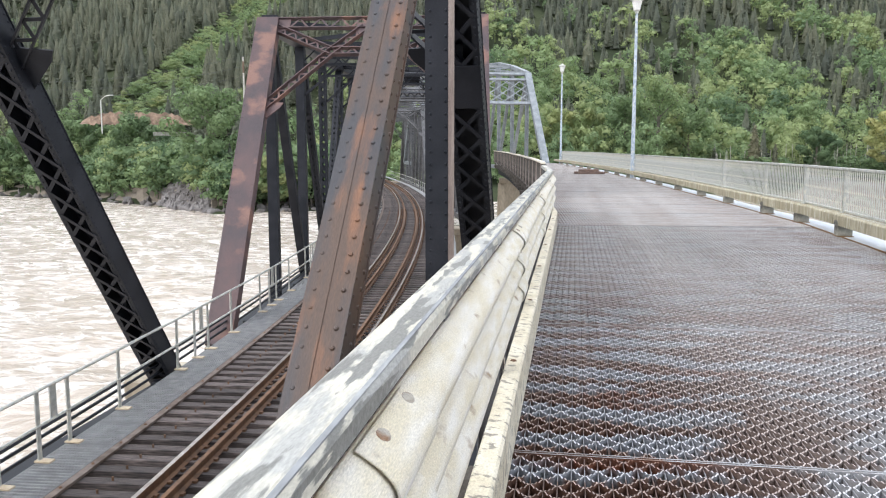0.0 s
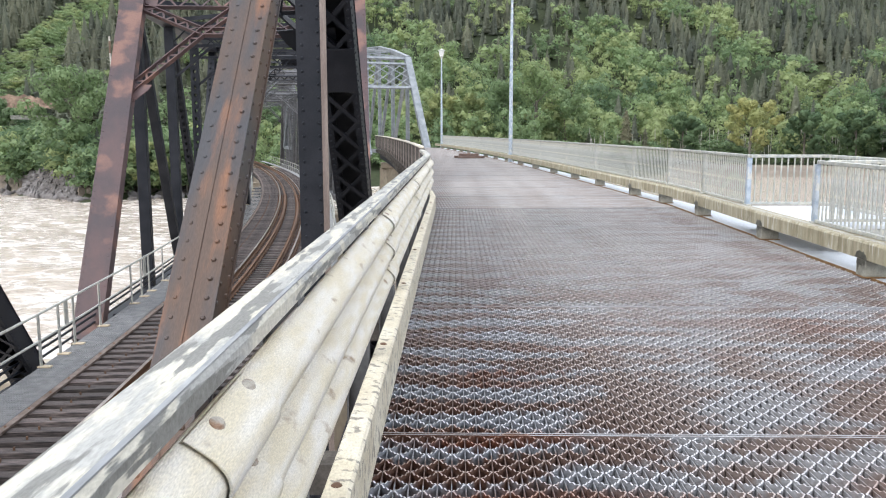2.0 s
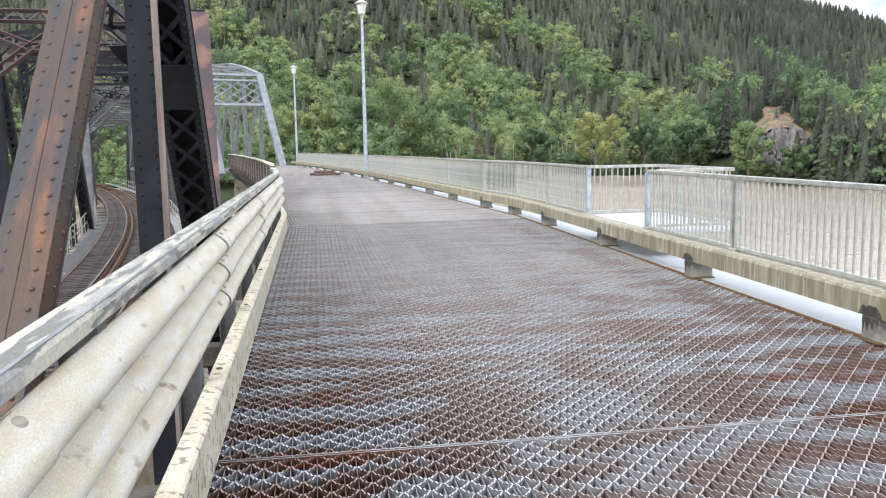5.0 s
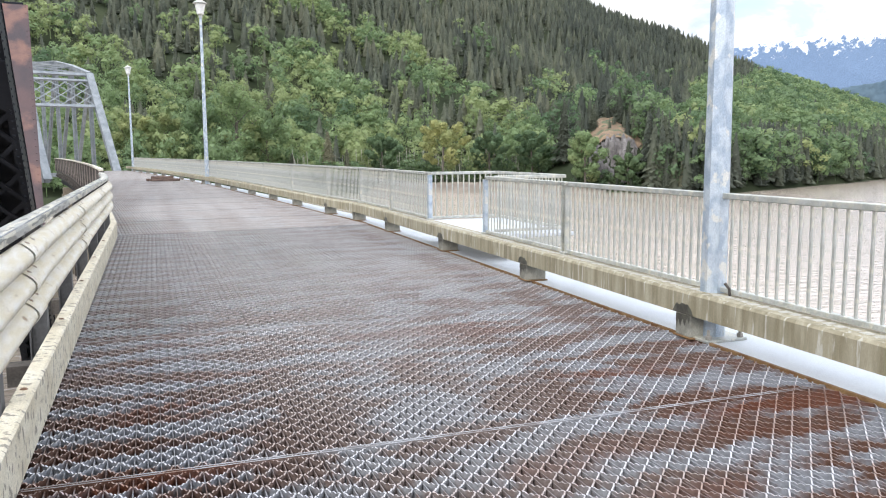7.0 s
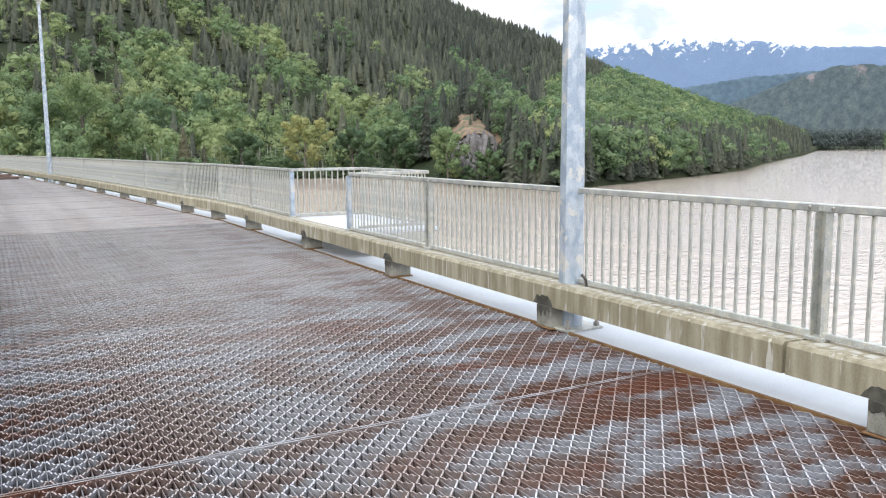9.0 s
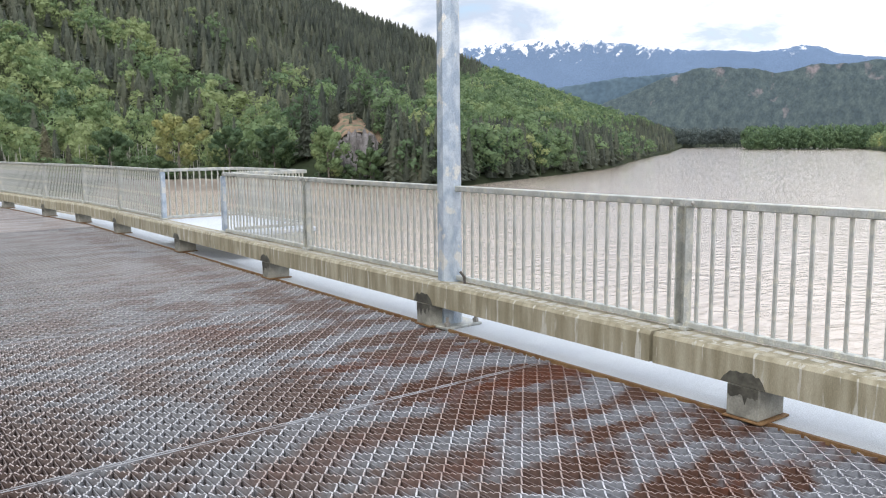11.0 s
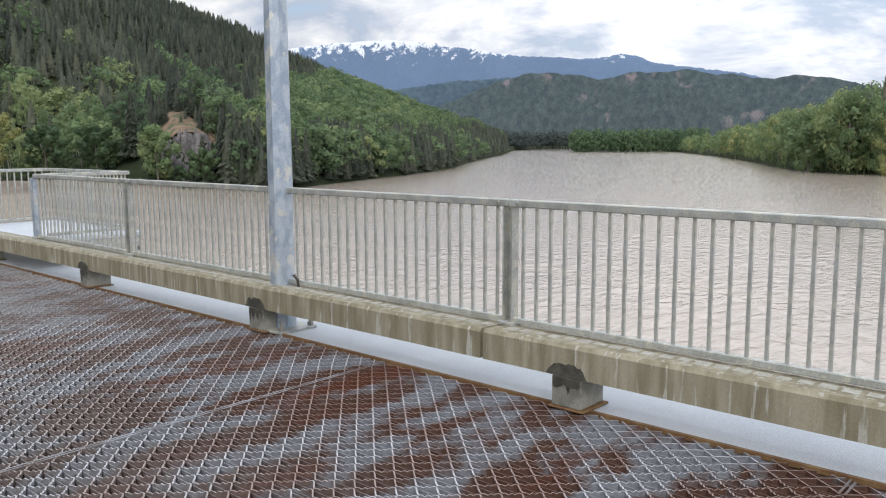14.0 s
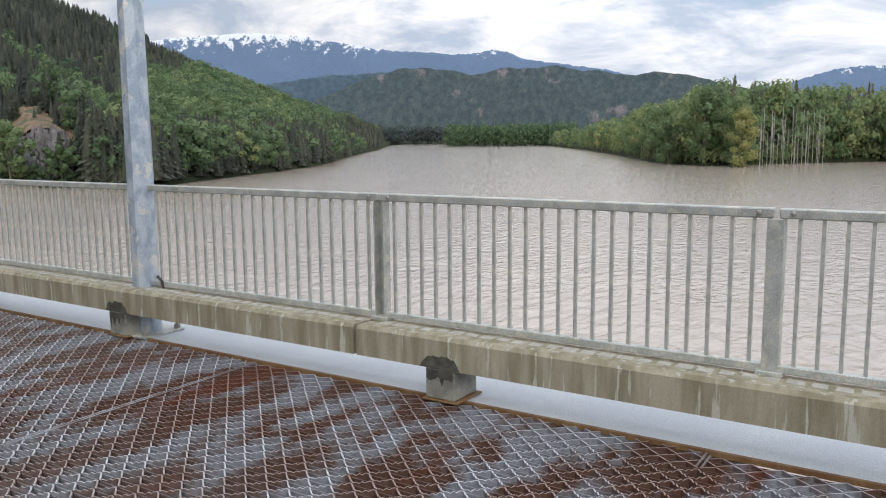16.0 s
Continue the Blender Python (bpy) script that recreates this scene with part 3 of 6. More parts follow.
def conifer_arrays(seed, sprays=150, size=1.0):
    """A conifer of unit height: a slim core under many small drooping needle sprays, gathered in uneven tiers."""
    r_ = np.random.default_rng(seed)
    v, f = [], []
    full = r_.uniform(0.145, 0.20)
    tiers = r_.uniform(6.5, 9.5)
    for k in range(sprays):
        u = ((k + r_.uniform(0, 1)) / sprays) ** 1.25
        h = 0.06 + 0.90 * u
        an = k * 2.39996 + r_.uniform(-0.6, 0.6)
        tier = 1 - (u * tiers) % 1.0
        ln = (full * (1 - u) ** 0.58 * (1 - 0.35 * u) + 0.008) * (0.56 + 0.56 * tier) * r_.uniform(0.8, 1.25)
        wd = (0.016 + 0.022 * (1 - u)) * r_.uniform(0.7, 1.3) * size
        d = wd * r_.uniform(0.9, 1.7)
        ca, sa = math.cos(an), math.sin(an)
        c, q, tw = len(v), ln * 0.62, r_.uniform(-0.5, 0.5) * wd
        v += [(ca * q - sa * wd, sa * q + ca * wd, h + d * 0.6 + tw), (ca * q + sa * wd, sa * q - ca * wd, h + d * 0.6 - tw), (ca * ln, sa * ln, h - d * 0.5)]
        f.append((c, c + 1, c + 2))
    c = len(v)
    for h, q in ((0.05, 0.62), (0.5, 0.62)):
        rad = full * (1 - h) ** 0.65 * q
        v += [(rad * math.cos(k * math.tau / 5), rad * math.sin(k * math.tau / 5), h) for k in range(5)]
    v.append((0, 0, 1.0))
    for k in range(5):
        m = (k + 1) % 5
        f += [(c + k, c + m, c + 5 + m), (c + k, c + 5 + m, c + 5 + k), (c + 5 + k, c + 5 + m, c + 10)]
    return np.array(v), np.array(f)


def leafy_arrays(seed, clumps=13, per=26, narrow=1.0, size=1.0):
    """A broad-leaved crown of unit height: rounded lobes, each covered with leaf sprays that face outwards."""
    r_ = np.random.default_rng(seed)
    v, f = [], []
    for c in range(clumps):
        u = (c + r_.uniform(0.1, 0.9)) / clumps
        h = 0.24 + 0.66 * u
        spread = 0.27 * narrow * math.sin(math.pi * (0.20 + 0.74 * u)) ** 0.8
        a = c * 2.39996 + r_.uniform(-0.5, 0.5)
        q = spread * r_.uniform(0.55, 1.0)
        ctr = np.array((q * math.cos(a), q * math.sin(a), h))
        cr = r_.uniform(0.10, 0.165) * (0.75 + 0.25 * narrow)
        b = len(v)
        v += [ctr + np.array(d) * cr * 0.74 for d in ((1, 0, 0), (-0.5, 0.87, 0), (-0.5, -0.87, 0), (0, 0, 0.9))]
        f += [(b + i, b + (i + 1) % 3, b + 3) for i in range(3)]
        for i in range(per):
            # evenly over the lobe, more of them above
            z = 1.0 - 1.72 * (i + r_.uniform(0, 1)) / per
            an = i * 2.39996 + r_.uniform(-0.4, 0.4)
            w = math.sqrt(max(0.0, 1 - z * z))
            d = np.array((w * math.cos(an), w * math.sin(an), z))
            p = ctr + d * (cr, cr, cr * 0.86) * r_.uniform(0.76, 1.18)
            nrm = d + r_.normal(0, 0.25, 3)
            nrm /= np.linalg.norm(nrm)
            t1 = np.cross(nrm, r_.normal(0, 1, 3))
            t1 /= np.linalg.norm(t1)
            t2 = np.cross(nrm, t1)
            w = cr * r_.uniform(0.18, 0.42) * size
            b = len(v)
            v += [p + t1 * w, p - t1 * w * 0.5 + t2 * w * 0.87, p - t1 * w * 0.5 - t2 * w * 0.87]
            f.append((b, b + 1, b + 2))
    b = len(v)
    for k in range(3):
        v.append((0.012 * math.cos(k * 2.1), 0.012 * math.sin(k * 2.1), 0.0))
    v.append((0, 0, 0.6))
    f += [(b, b + 1, b + 3), (b + 1, b + 2, b + 3), (b + 2, b, b + 3)]
    return np.array(v), np.array(f)


CONIFERS = [conifer_arrays(s, 120) for s in range(9)]
FAR_CONIFERS = [conifer_arrays(60 + s, 58, 1.35) for s in range(9)]
LOW_CONIFERS = [conifer_arrays(90 + s, 26, 1.8) for s in range(4)]
FAR_LEAFY = [leafy_arrays(80 + s, 6, 15, 1.0, 1.2) for s in range(7)]
LEAFY = [leafy_arrays(40 + s, 8, 33, 1.0, 0.88) for s in range(9)]


def woods(name, spots, templates, material, label):
    """Many trees in one mesh. spots: x, y, z, height, width factor, tint."""
    V, F, T, base = [], [], [], 0
    for k, (x, y, z, h, wf, tint) in enumerate(spots):
        v, f = templates[int(rng.integers(len(templates)))]
        a = rng.uniform(0, 6.28)
        c, s = math.cos(a), math.sin(a)
        q = v * (h * wf, h * wf, h)
        V.append(np.stack([q[:, 0] * c - q[:, 1] * s + x, q[:, 0] * s + q[:, 1] * c + y, q[:, 2] + z], 1))
        F.append(f + base)
        T.append(np.full(len(v), tint))
        base += len(v)
    V, F, T = np.concatenate(V), np.concatenate(F), np.concatenate(T)
    me = bpy.data.meshes.new(name)
    me.vertices.add(len(V))
    me.vertices.foreach_set("co", V.ravel())
    me.loops.add(F.size)
    me.loops.foreach_set("vertex_index", F.ravel().astype(np.int32))
    me.polygons.add(len(F))
    me.polygons.foreach_set("loop_start", np.arange(0, F.size, 3, dtype=np.int32))
    me.update(calc_edges=True)
    me.attributes.new("tint", "FLOAT", "POINT").data.foreach_set("value", T.astype(np.float32))
    me.materials.append(material)
    return tagged(new(name, me), label, "forest", kind="stuff")


def hillside_spots():
    con, dec, high = [], [], []
    for _ in range(70000):
        a = rng.uniform(-48, 53.5)
        d = shore(a)
        far = max(d + 500, 900)
        s = rng.uniform(0.0, 1.0) ** 0.8
        r = d + 3 + s * (far - d + 60)
        x, y, _z = polar(a, r, 0)
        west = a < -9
        if rng.uniform() > (0.42 if west else 0.25) * (r / 400) ** 0.6:
            continue
        if -9 < a < 28.5 and r < d + 15:
            continue
        if -31 < a < -19 and d + 22 < r < d + 48:
            continue
        if 29.0 < a < 33.3 and r < d + 32:
            continue
        z = land_z(a, r) - 0.3
        el = math.degrees(math.atan2(z + 8 - 1.5, r))
        # West trees get a lighter tint: haze over that hillside put into colour.
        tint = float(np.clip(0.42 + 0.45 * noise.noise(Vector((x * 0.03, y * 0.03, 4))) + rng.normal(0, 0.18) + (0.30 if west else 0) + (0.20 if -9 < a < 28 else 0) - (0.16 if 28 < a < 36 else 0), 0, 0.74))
        if el > 12.0:
            if rng.uniform() < 0.5:
                high.append((x, y, z, rng.uniform(10, 17), rng.uniform(1.3, 1.7), tint))
            continue
        if -31 < a < -19.5 and abs(el - 5.5 - (a + 28) * 0.76) < 1.2:
            if rng.uniform() < 0.8:
                dec.append((x, y, z, rng.uniform(1.5, 4.0), rng.uniform(1.4, 2.2), 0.55 + 0.3 * rng.uniform()))
            continue
        # leafy woods low on the slope, with green streaks running up between the conifers
        u = a + 1.3 * el
        g = noise.noise(Vector((u * 0.33, el * 0.16, 0.5))) + 0.45 * noise.noise(Vector((x * 0.03, y * 0.03, 9.5)))
        edge = curve(a, (-50, -24, -14, -6, 2, 10, 16, 22, 27, 33, 36, 40, 45, 54), (0.4, 0.8, 3.2, 6.0, 7.2, 6.4, 5.7, 4.6, 3.0, 1.8, 2.8, 4.8, 5.0, 5.0))
        leafy = (edge - el) * 0.17 + g * 1.5 + rng.normal(0, 0.36) - (0.0 if -9 < a < 33 else 0.12)
        if a > 35.5:
            # a belt of spruces at the water, leafy slope above it, spruces again along the crest
            leafy = 0.85 * smooth((el - 0.6) / 1.5) * smooth((a - 35.5) / 2.0) - 0.9 * smooth((el - 4.4) / 0.9) - 0.42 + g * 0.5 + rng.normal(0, 0.22)
        if leafy > 0:
            dec.append((x, y, z, (0.7 if west else 1.0) * rng.uniform(7.5, 14.5), rng.uniform(0.85, 1.3), tint))
            if rng.uniform() < 0.25:
                dec.append((x + 4, y - 3, z, rng.uniform(4, 8), rng.uniform(0.9, 1.4), tint))
        else:
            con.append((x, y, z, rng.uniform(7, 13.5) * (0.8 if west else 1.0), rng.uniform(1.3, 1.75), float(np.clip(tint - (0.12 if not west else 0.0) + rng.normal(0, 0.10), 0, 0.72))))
    return con, dec, high


con_spots, dec_spots, high_spots = hillside_spots()
for _ in range(620):
    a = rng.uniform(-46, -16.5)
    r = shore(a) + (rng.uniform(9, 34) if -28.6 < a < -25 else rng.uniform(0.5, 34))
    dec_spots.append((*polar(a, r, land_z(a, r) - 0.3), rng.uniform(3.5, 9.5), rng.uniform(1.0, 1.6), float(np.clip(rng.normal(0.35, 0.2), 0, 1))))
for _ in range(4200):
    a = rng.uniform(-32, -19.5)
    r = shore(a) + rng.uniform(30, 330)
    z = land_z(a, r)
    el = math.degrees(math.atan2(z + 6.5, r))
    if abs(el - 5.5 - (a + 28) * 0.76) < 1.3 and rng.uniform() < 0.5:
        dec_spots.append((*polar(a, r, z - 0.3), rng.uniform(1.5, 4.5), rng.uniform(1.3, 2.2), 0.5 + 0.3 * rng.uniform()))
for _ in range(420):
    a = rng.uniform(33.8, 52)
    r = shore(a) + rng.uniform(1, 24)
    (dec_spots if rng.uniform() < 0.22 else con_spots).append((*polar(a, r, land_z(a, r) - 0.3), rng.uniform(6, 15), rng.uniform(1.0, 1.5), float(np.clip(rng.normal(0.3, 0.2), 0, 0.8))))
for _ in range(26):
    a = rng.uniform(28.8, 33.8)
    r = shore(a) + rng.uniform(1.0, 5.0)
    (dec_spots if rng.uniform() < 0.6 else con_spots).append((*polar(a, r, WATER + 0.3), rng.uniform(2.0, 5.5), rng.uniform(1.1, 1.7), float(rng.uniform(0, 0.5))))
for _ in range(22):
    a = rng.uniform(29.0, 33.6)
    r = shore(a) + rng.uniform(17, 38)
    con_spots.append((*polar(a, r, land_z(a, r)), rng.uniform(3, 8), rng.uniform(1.1, 1.6), float(rng.uniform(0, 0.6))))
for _ in range(150):
    a = rng.uniform(-5, 28)
    r = shore(a) + rng.uniform(13, 20)
    dec_spots.append((*polar(a, r, land_z(a, r) - 0.2), rng.uniform(2.5, 6.5), rng.uniform(1.0, 1.8), float(np.clip(rng.normal(0.35, 0.2), 0, 1))))


def split_by(spots, limit):
    near_, far_ = [], []
    for q in spots:
        (near_ if math.hypot(q[0], q[1]) < limit else far_).append(q)
    return near_, far_


con_near, con_far = split_by(con_spots, 300)
dec_near, dec_far = split_by(dec_spots, 275)
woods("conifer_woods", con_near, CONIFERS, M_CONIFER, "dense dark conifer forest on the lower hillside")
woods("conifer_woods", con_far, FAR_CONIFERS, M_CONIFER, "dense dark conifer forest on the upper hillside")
woods("conifer_woods", high_spots, LOW_CONIFERS, M_CONIFER, "dark conifer forest high on the mountain side")
woods("leafy_woods", dec_near, LEAFY, M_LEAF, "bright green broadleaf woods along the shore")
woods("leafy_woods", dec_far, FAR_LEAFY, M_LEAF, "bright green broadleaf woods on the slope")


def bank_spots(n, az0, az1, dmin, dmax, h0, h1):
    out = []
    for _ in range(n):
        a = rng.uniform(az0, az1)
        r = bank_d(a) + rng.uniform(dmin, dmax)
        grow = curve(a, (64, 66, 69, 72, 74), (0.62, 0.70, 0.85, 1.0, 1.0))
        # Tint leans yellow: warm light on the bank is put into the leaf colour.
        out.append((*polar(a, r, bank_z(a, r)), rng.uniform(h0, h1) * grow, rng.uniform(0.6, 0.95), float(np.clip(rng.normal(0.62, 0.17), 0.1, 0.95))))
    return out


woods("bank_woods", bank_spots(260, 64, 74, 2, 110, 14, 24) + bank_spots(330, 74, 93, 4, 110, 15, 29), LEAFY, M_LEAF, "tall cottonwoods on the low river bank")
woods("bank_conifers", bank_spots(190, 75, 93, 6, 110, 20, 30), CONIFERS, M_CONIFER, "dark spruces among the bank trees")
woods("bank_shrubs", bank_spots(420, 64, 95, 0.5, 12, 3, 8), FAR_LEAFY, M_LEAF, "low green shrubs along the flooded bank")
isle = [(*polar(a, r, WATER - 3.5), rng.uniform(17, 35), rng.uniform(0.55, 0.9), float(rng.uniform(0, 0.25))) for a, r in ((rng.uniform(58, 67), rng.uniform(1010, 1130)) for _ in range(420))]
woods("island_woods", isle, FAR_LEAFY, M_LEAF, "wooded island far down the river")
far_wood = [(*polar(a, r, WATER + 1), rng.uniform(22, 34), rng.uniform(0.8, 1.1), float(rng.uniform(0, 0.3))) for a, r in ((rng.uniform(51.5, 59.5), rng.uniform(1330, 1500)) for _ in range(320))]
woods("far_bank_woods", far_wood, FAR_LEAFY, M_HAZY_CONIFER, "dark wooded shore far down the river")


# ---- single trees, rock and works on the far bank ----
def tree(a, r, height, spread, tint, label, narrow=1.0, leaves=1500, z=None, seed=0, leaf=0.30, bare=0.16):
    """A broad-leaved tree: tapered trunk with limbs, and a crown of many small leaf sprays in clumps."""
    r_ = random.Random(seed * 77 + 5)
    th = thing("tree", label, "tree", at=polar(a, r, (land_z(a, r) if z is None else z) - 0.2))
    bm = bmesh.new()
    lean = r_.uniform(-0.04, 0.04)
    pipe(bm, [(0, 0, 0), (lean * height * 0.3, 0, height * 0.3), (lean * height * 0.7, 0.01 * height, height * 0.62)], height * 0.016, 7)
    ends = []
    for k in range(13):
        h = height * (bare + 0.06 + (0.86 - bare) * k / 13)
        an, ln = k * 2.4 + r_.uniform(-0.4, 0.4), spread * 0.5 * math.sin(math.pi * (0.22 + 0.70 * k / 13)) * r_.uniform(0.75, 1.1)
        tip = Vector((math.cos(an) * ln, math.sin(an) * ln, min(h + ln * 0.55, height * 0.96)))
        base = Vector((lean * h, 0, h * 0.9))
        pipe(bm, [base, base.lerp(tip, 0.5) + Vector((0, 0, 0.05 * ln)), tip], height * 0.005, 4)
        ends += [base.lerp(tip, q) for q in (0.55, 0.8, 1.0)]
    ends += [Vector((lean * height, 0, height * q)) for q in (0.7, 0.82, 0.93)]
    part("trunk", bm, M_BARK, th)
    V, F, T = [], [], []
    g = np.random.default_rng(seed + 900)
    per = leaves // len(ends)
    for e in ends:
        cr = height * 0.092 * g.uniform(0.7, 1.3)
        ct = float(np.clip(tint + g.normal(0, 0.07), 0, 1))
        for _ in range(per):
            d = g.normal(0, 1, 3)
            d /= np.linalg.norm(d)
            p = np.array(e) + d * cr * g.uniform(0.35, 1.0) ** 0.5 * (1, 1, 0.8)
            u = np.cross(d + g.normal(0, 0.35, 3), g.normal(0, 1, 3))
            u /= np.linalg.norm(u)
            w = np.cross(d, u)
            w /= np.linalg.norm(w)
            q = leaf * g.uniform(0.5, 1.3)
            b = len(V)
            V += [tuple(p + u * q), tuple(p + w * q * 0.6), tuple(p - u * q), tuple(p - w * q * 0.6)]
            F.append((b, b + 1, b + 2, b + 3))
            T += [ct] * 4
    me = bpy.data.meshes.new("crown")
    me.from_pydata(V, [], F)
    me.attributes.new("tint", "FLOAT", "POINT").data.foreach_set("value", np.array(T, np.float32))
    me.materials.append(M_LEAF)
    part("crown", me, None, th)
    return th


for i, (a, r, h, w, tint, lab) in enumerate((
        (-25.1, 139, 18.0, 13.0, 0.50, "round grey green willow on the river bank"),
        (-29.9, 168, 14.5, 8.5, 0.30, "narrow green bank tree beside the cut slope"),
        (-33.2, 182, 13.5, 12.0, 0.35, "broad green bank tree above the rapids"),
        (-36.6, 192, 11.5, 10.0, 0.30, "low green bank tree above the rapids"),
        (-21.2, 130, 8.5, 9.0, 0.70, "low yellowish shrub willow near the water"),
        (-18.5, 132, 9.5, 9.0, 0.35, "low green shrub willow near the water"),
        (3.4, 205, 20.0, 12.0, 0.35, "green poplar behind the road railing"),
        (5.5, 205, 25.5, 13.0, 0.66, "tall grey green poplar behind the road railing"),
        (7.6, 205, 18.5, 12.0, 0.50, "wide green poplar behind the road railing"),
        (0.8, 205, 17.0, 9.0, 0.72, "light yellow green young poplar"),
        (-0.8, 205, 14.0, 9.0, 0.80, "light yellow green young poplar"),
        (19.7, 207, 15.6, 13.0, 0.95, "golden yellow green tree at the shore"),
        (29.7, 199, 15.0, 8.0, 0.62, "slim pale poplar beside the rock outcrop"),
        (32.6, 198, 9.0, 7.0, 0.30, "dark green rounded tree beside the rock outcrop"),
        (15.5, 212, 13.0, 9.0, 0.15, "dark green shore tree"),
        (23.0, 210, 13.0, 9.0, 0.12, "dark green shore tree"),
        (26.0, 212, 12.0, 9.0, 0.10, "dark green shore tree"),
        (75.5, 292, 26.0, 13.0, 0.42, "tall green cottonwood on the low bank"),
        (77.6, 286, 26.0, 13.0, 0.60, "tall pale green cottonwood on the low bank"),
        (77.9, 278, 22.0, 7.5, 0.97, "ochre tinted cottonwood on the low bank"),
        (73.2, 305, 18.5, 13.0, 0.45, "green cottonwood at the bank's corner"))):
    tree(a, r, h, w, tint, lab, seed=i, leaves=6600 if a < 60 else 6200, z=bank_z(a, r) if a > 60 else None, leaf=0.33 if a < 60 else 0.36, bare=0.16 if a < 60 else 0.02)

def spruce(a, r, height, tint, label, seed):
    """A single conifer: trunk and a crown of drooping sprays."""
    th = thing("conifer_tree", label, "tree", at=polar(a, r, land_z(a, r) - 0.3))
    bm = bmesh.new()
    pipe(bm, [(0, 0, 0), (0, 0, height * 0.5), (0, 0, height * 0.95)], height * 0.011, 6)
    part("trunk", bm, M_BARK, th)
    v, f = conifer_arrays(seed + 300, 900, 0.55)
    g = np.random.default_rng(seed)
    v = v * (height * 1.25, height * 1.25, height) + g.normal(0, 0.10, v.shape)
    me = bpy.data.meshes.new("crown")
    me.from_pydata(v.tolist(), [], f.tolist())
    me.attributes.new("tint", "FLOAT", "POINT").data.foreach_set("value", np.full(len(v), tint, np.float32))
    me.materials.append(M_CONIFER)
    part("crown", me, None, th)


for i, (a, r, h, tint, lab) in enumerate((
        (11.7, 203, 13.5, 0.95, "brownish pine standing free at the shore"),
        (13.0, 206, 9.0, 0.75, "young olive green pine at the shore"),
        (9.2, 204, 8.0, 0.6, "small dark pine at the shore"),
        (34.0, 201, 14.0, 0.10, "dark green spruce beside the rock outcrop"),
        (35.0, 200, 15.5, 0.55, "grey green spruce at the water's edge"),
        (32.6, 202, 8.5, 0.35, "small olive spruce in front of the cliff"),
        (30.4, 203, 5.5, 0.30, "small dark spruce in front of the cliff"),
        (31.9, 226, 9.0, 0.25, "dark spruce on the bare slope"),
        (30.2, 224, 8.0, 0.45, "olive spruce on the bare slope"),
        (36.2, 198, 13.0, 0.30, "dark spruce at the water's edge"),
        (38.0, 197, 14.0, 0.45, "olive green spruce at the water's edge"),
        (28.2, 212, 17.0, 0.20, "tall dark spruce behind the pale poplar"))):
    spruce(a, r, h, tint, lab, i)
stems = bmesh.new()
for k in range(90):
    a = rng.uniform(8.5, 28.0)
    r = shore(a) + rng.uniform(15, 24)
    p = Vector(polar(a, r, land_z(a, r) - 0.2))
    h = rng.uniform(5, 9)
    pipe(stems, [p, p + Vector((rng.uniform(-0.5, 0.5), 0, h))], 0.05, 4)
solid("aspen_stems", stems, M_DEADWOOD, "thin pale aspen stems under the leafy woods", "tree trunks", kind="stuff")

# bare pale trunks on the low bank
for k in range(30):
    a = 79.0 + k * 0.13 + 0.12 * math.sin(k * 5.1)
    r = bank_d(a) - 3 + 5 * abs(math.sin(k * 2.3))
    th = thing("dead_tree", "bare pale dead trunk on the flooded bank", "dead tree", "dead trunks", at=polar(a, r, bank_z(a, r) - 1.5))
    bm = bmesh.new()
    h = 17 + 4.5 * math.sin(k * 3.7)
    pipe(bm, [(0, 0, 0), (0.2 * math.sin(k), 0, h * 0.5), (0.9 * math.sin(k * 1.7), 0, h)], 0.075, 5)
    for q in range(5):
        z = h * (0.45 + 0.1 * q)
        an = q * 2.1 + k
        pipe(bm, [(0.15 * math.sin(k), 0, z), (1.4 * math.cos(an), 1.4 * math.sin(an), z + 1.3)], 0.03, 4)
    part("trunk", bm, M_DEADWOOD, th)


# ---- rock outcrop, cut slope, boulders ----
def crag(name, a0, a1, r0, r1, z0, z1, material, label, category, amp, seed):
    azs = list(np.linspace(a0, a1, 60))

    def zf(a, r):
        s = (r - r0) / (r1 - r0)
        side = min(1.0, (a - a0) / ((a1 - a0) * 0.25), (a1 - a) / ((a1 - a0) * 0.25))
        nz = noise.fractal(Vector((a * 3.0, s * 4, seed)), 0.8, 2.2, 6)
        return z0 - 1.5 + (z1 - z0 + 1.5) * min(1.0, s * 1.1) * max(0.0, side) ** 0.5 + amp * nz * min(1, side * 2)
    ob = sheet(name, azs, lambda a: list(np.linspace(r0, r1, 30)), zf, material, label, category)
    for p in ob.data.polygons:
        p.use_smooth = False
    return ob


def faceted(ob):
    for p in ob.data.polygons:
        p.use_smooth = False


def cliff_z(a, r):
    block = 1.5 * noise.cell(Vector((a * 2.4, r * 0.55, 0.0))) + 0.9 * noise.cell(Vector((a * 5.1 + 7, r * 1.1, 2.0))) + 1.2 * noise.fractal(Vector((a * 4.0, r * 0.5, 7.0)), 0.7, 2.2, 5)
    side = smooth((a - 29.7) / 0.6) * smooth((33.5 - a) / 0.6)
    low = land_z(a, r) - 1.2 + side * (1.6 + 0.6 * block)
    return max(low, WATER - 1.0)


def soil_z(a, r):
    n = noise.fractal(Vector((a * 1.3, r * 0.09, 5.0)), 0.8, 2.2, 5)
    m = 1.0 - ((a - 30.9 + 0.07 * (r - 216)) / 2.6) ** 2 - ((r - 221) / 17) ** 2 + 0.7 * n
    return land_z(a, r) + max(-1.5, min(0.7, m)) + 0.35 * n


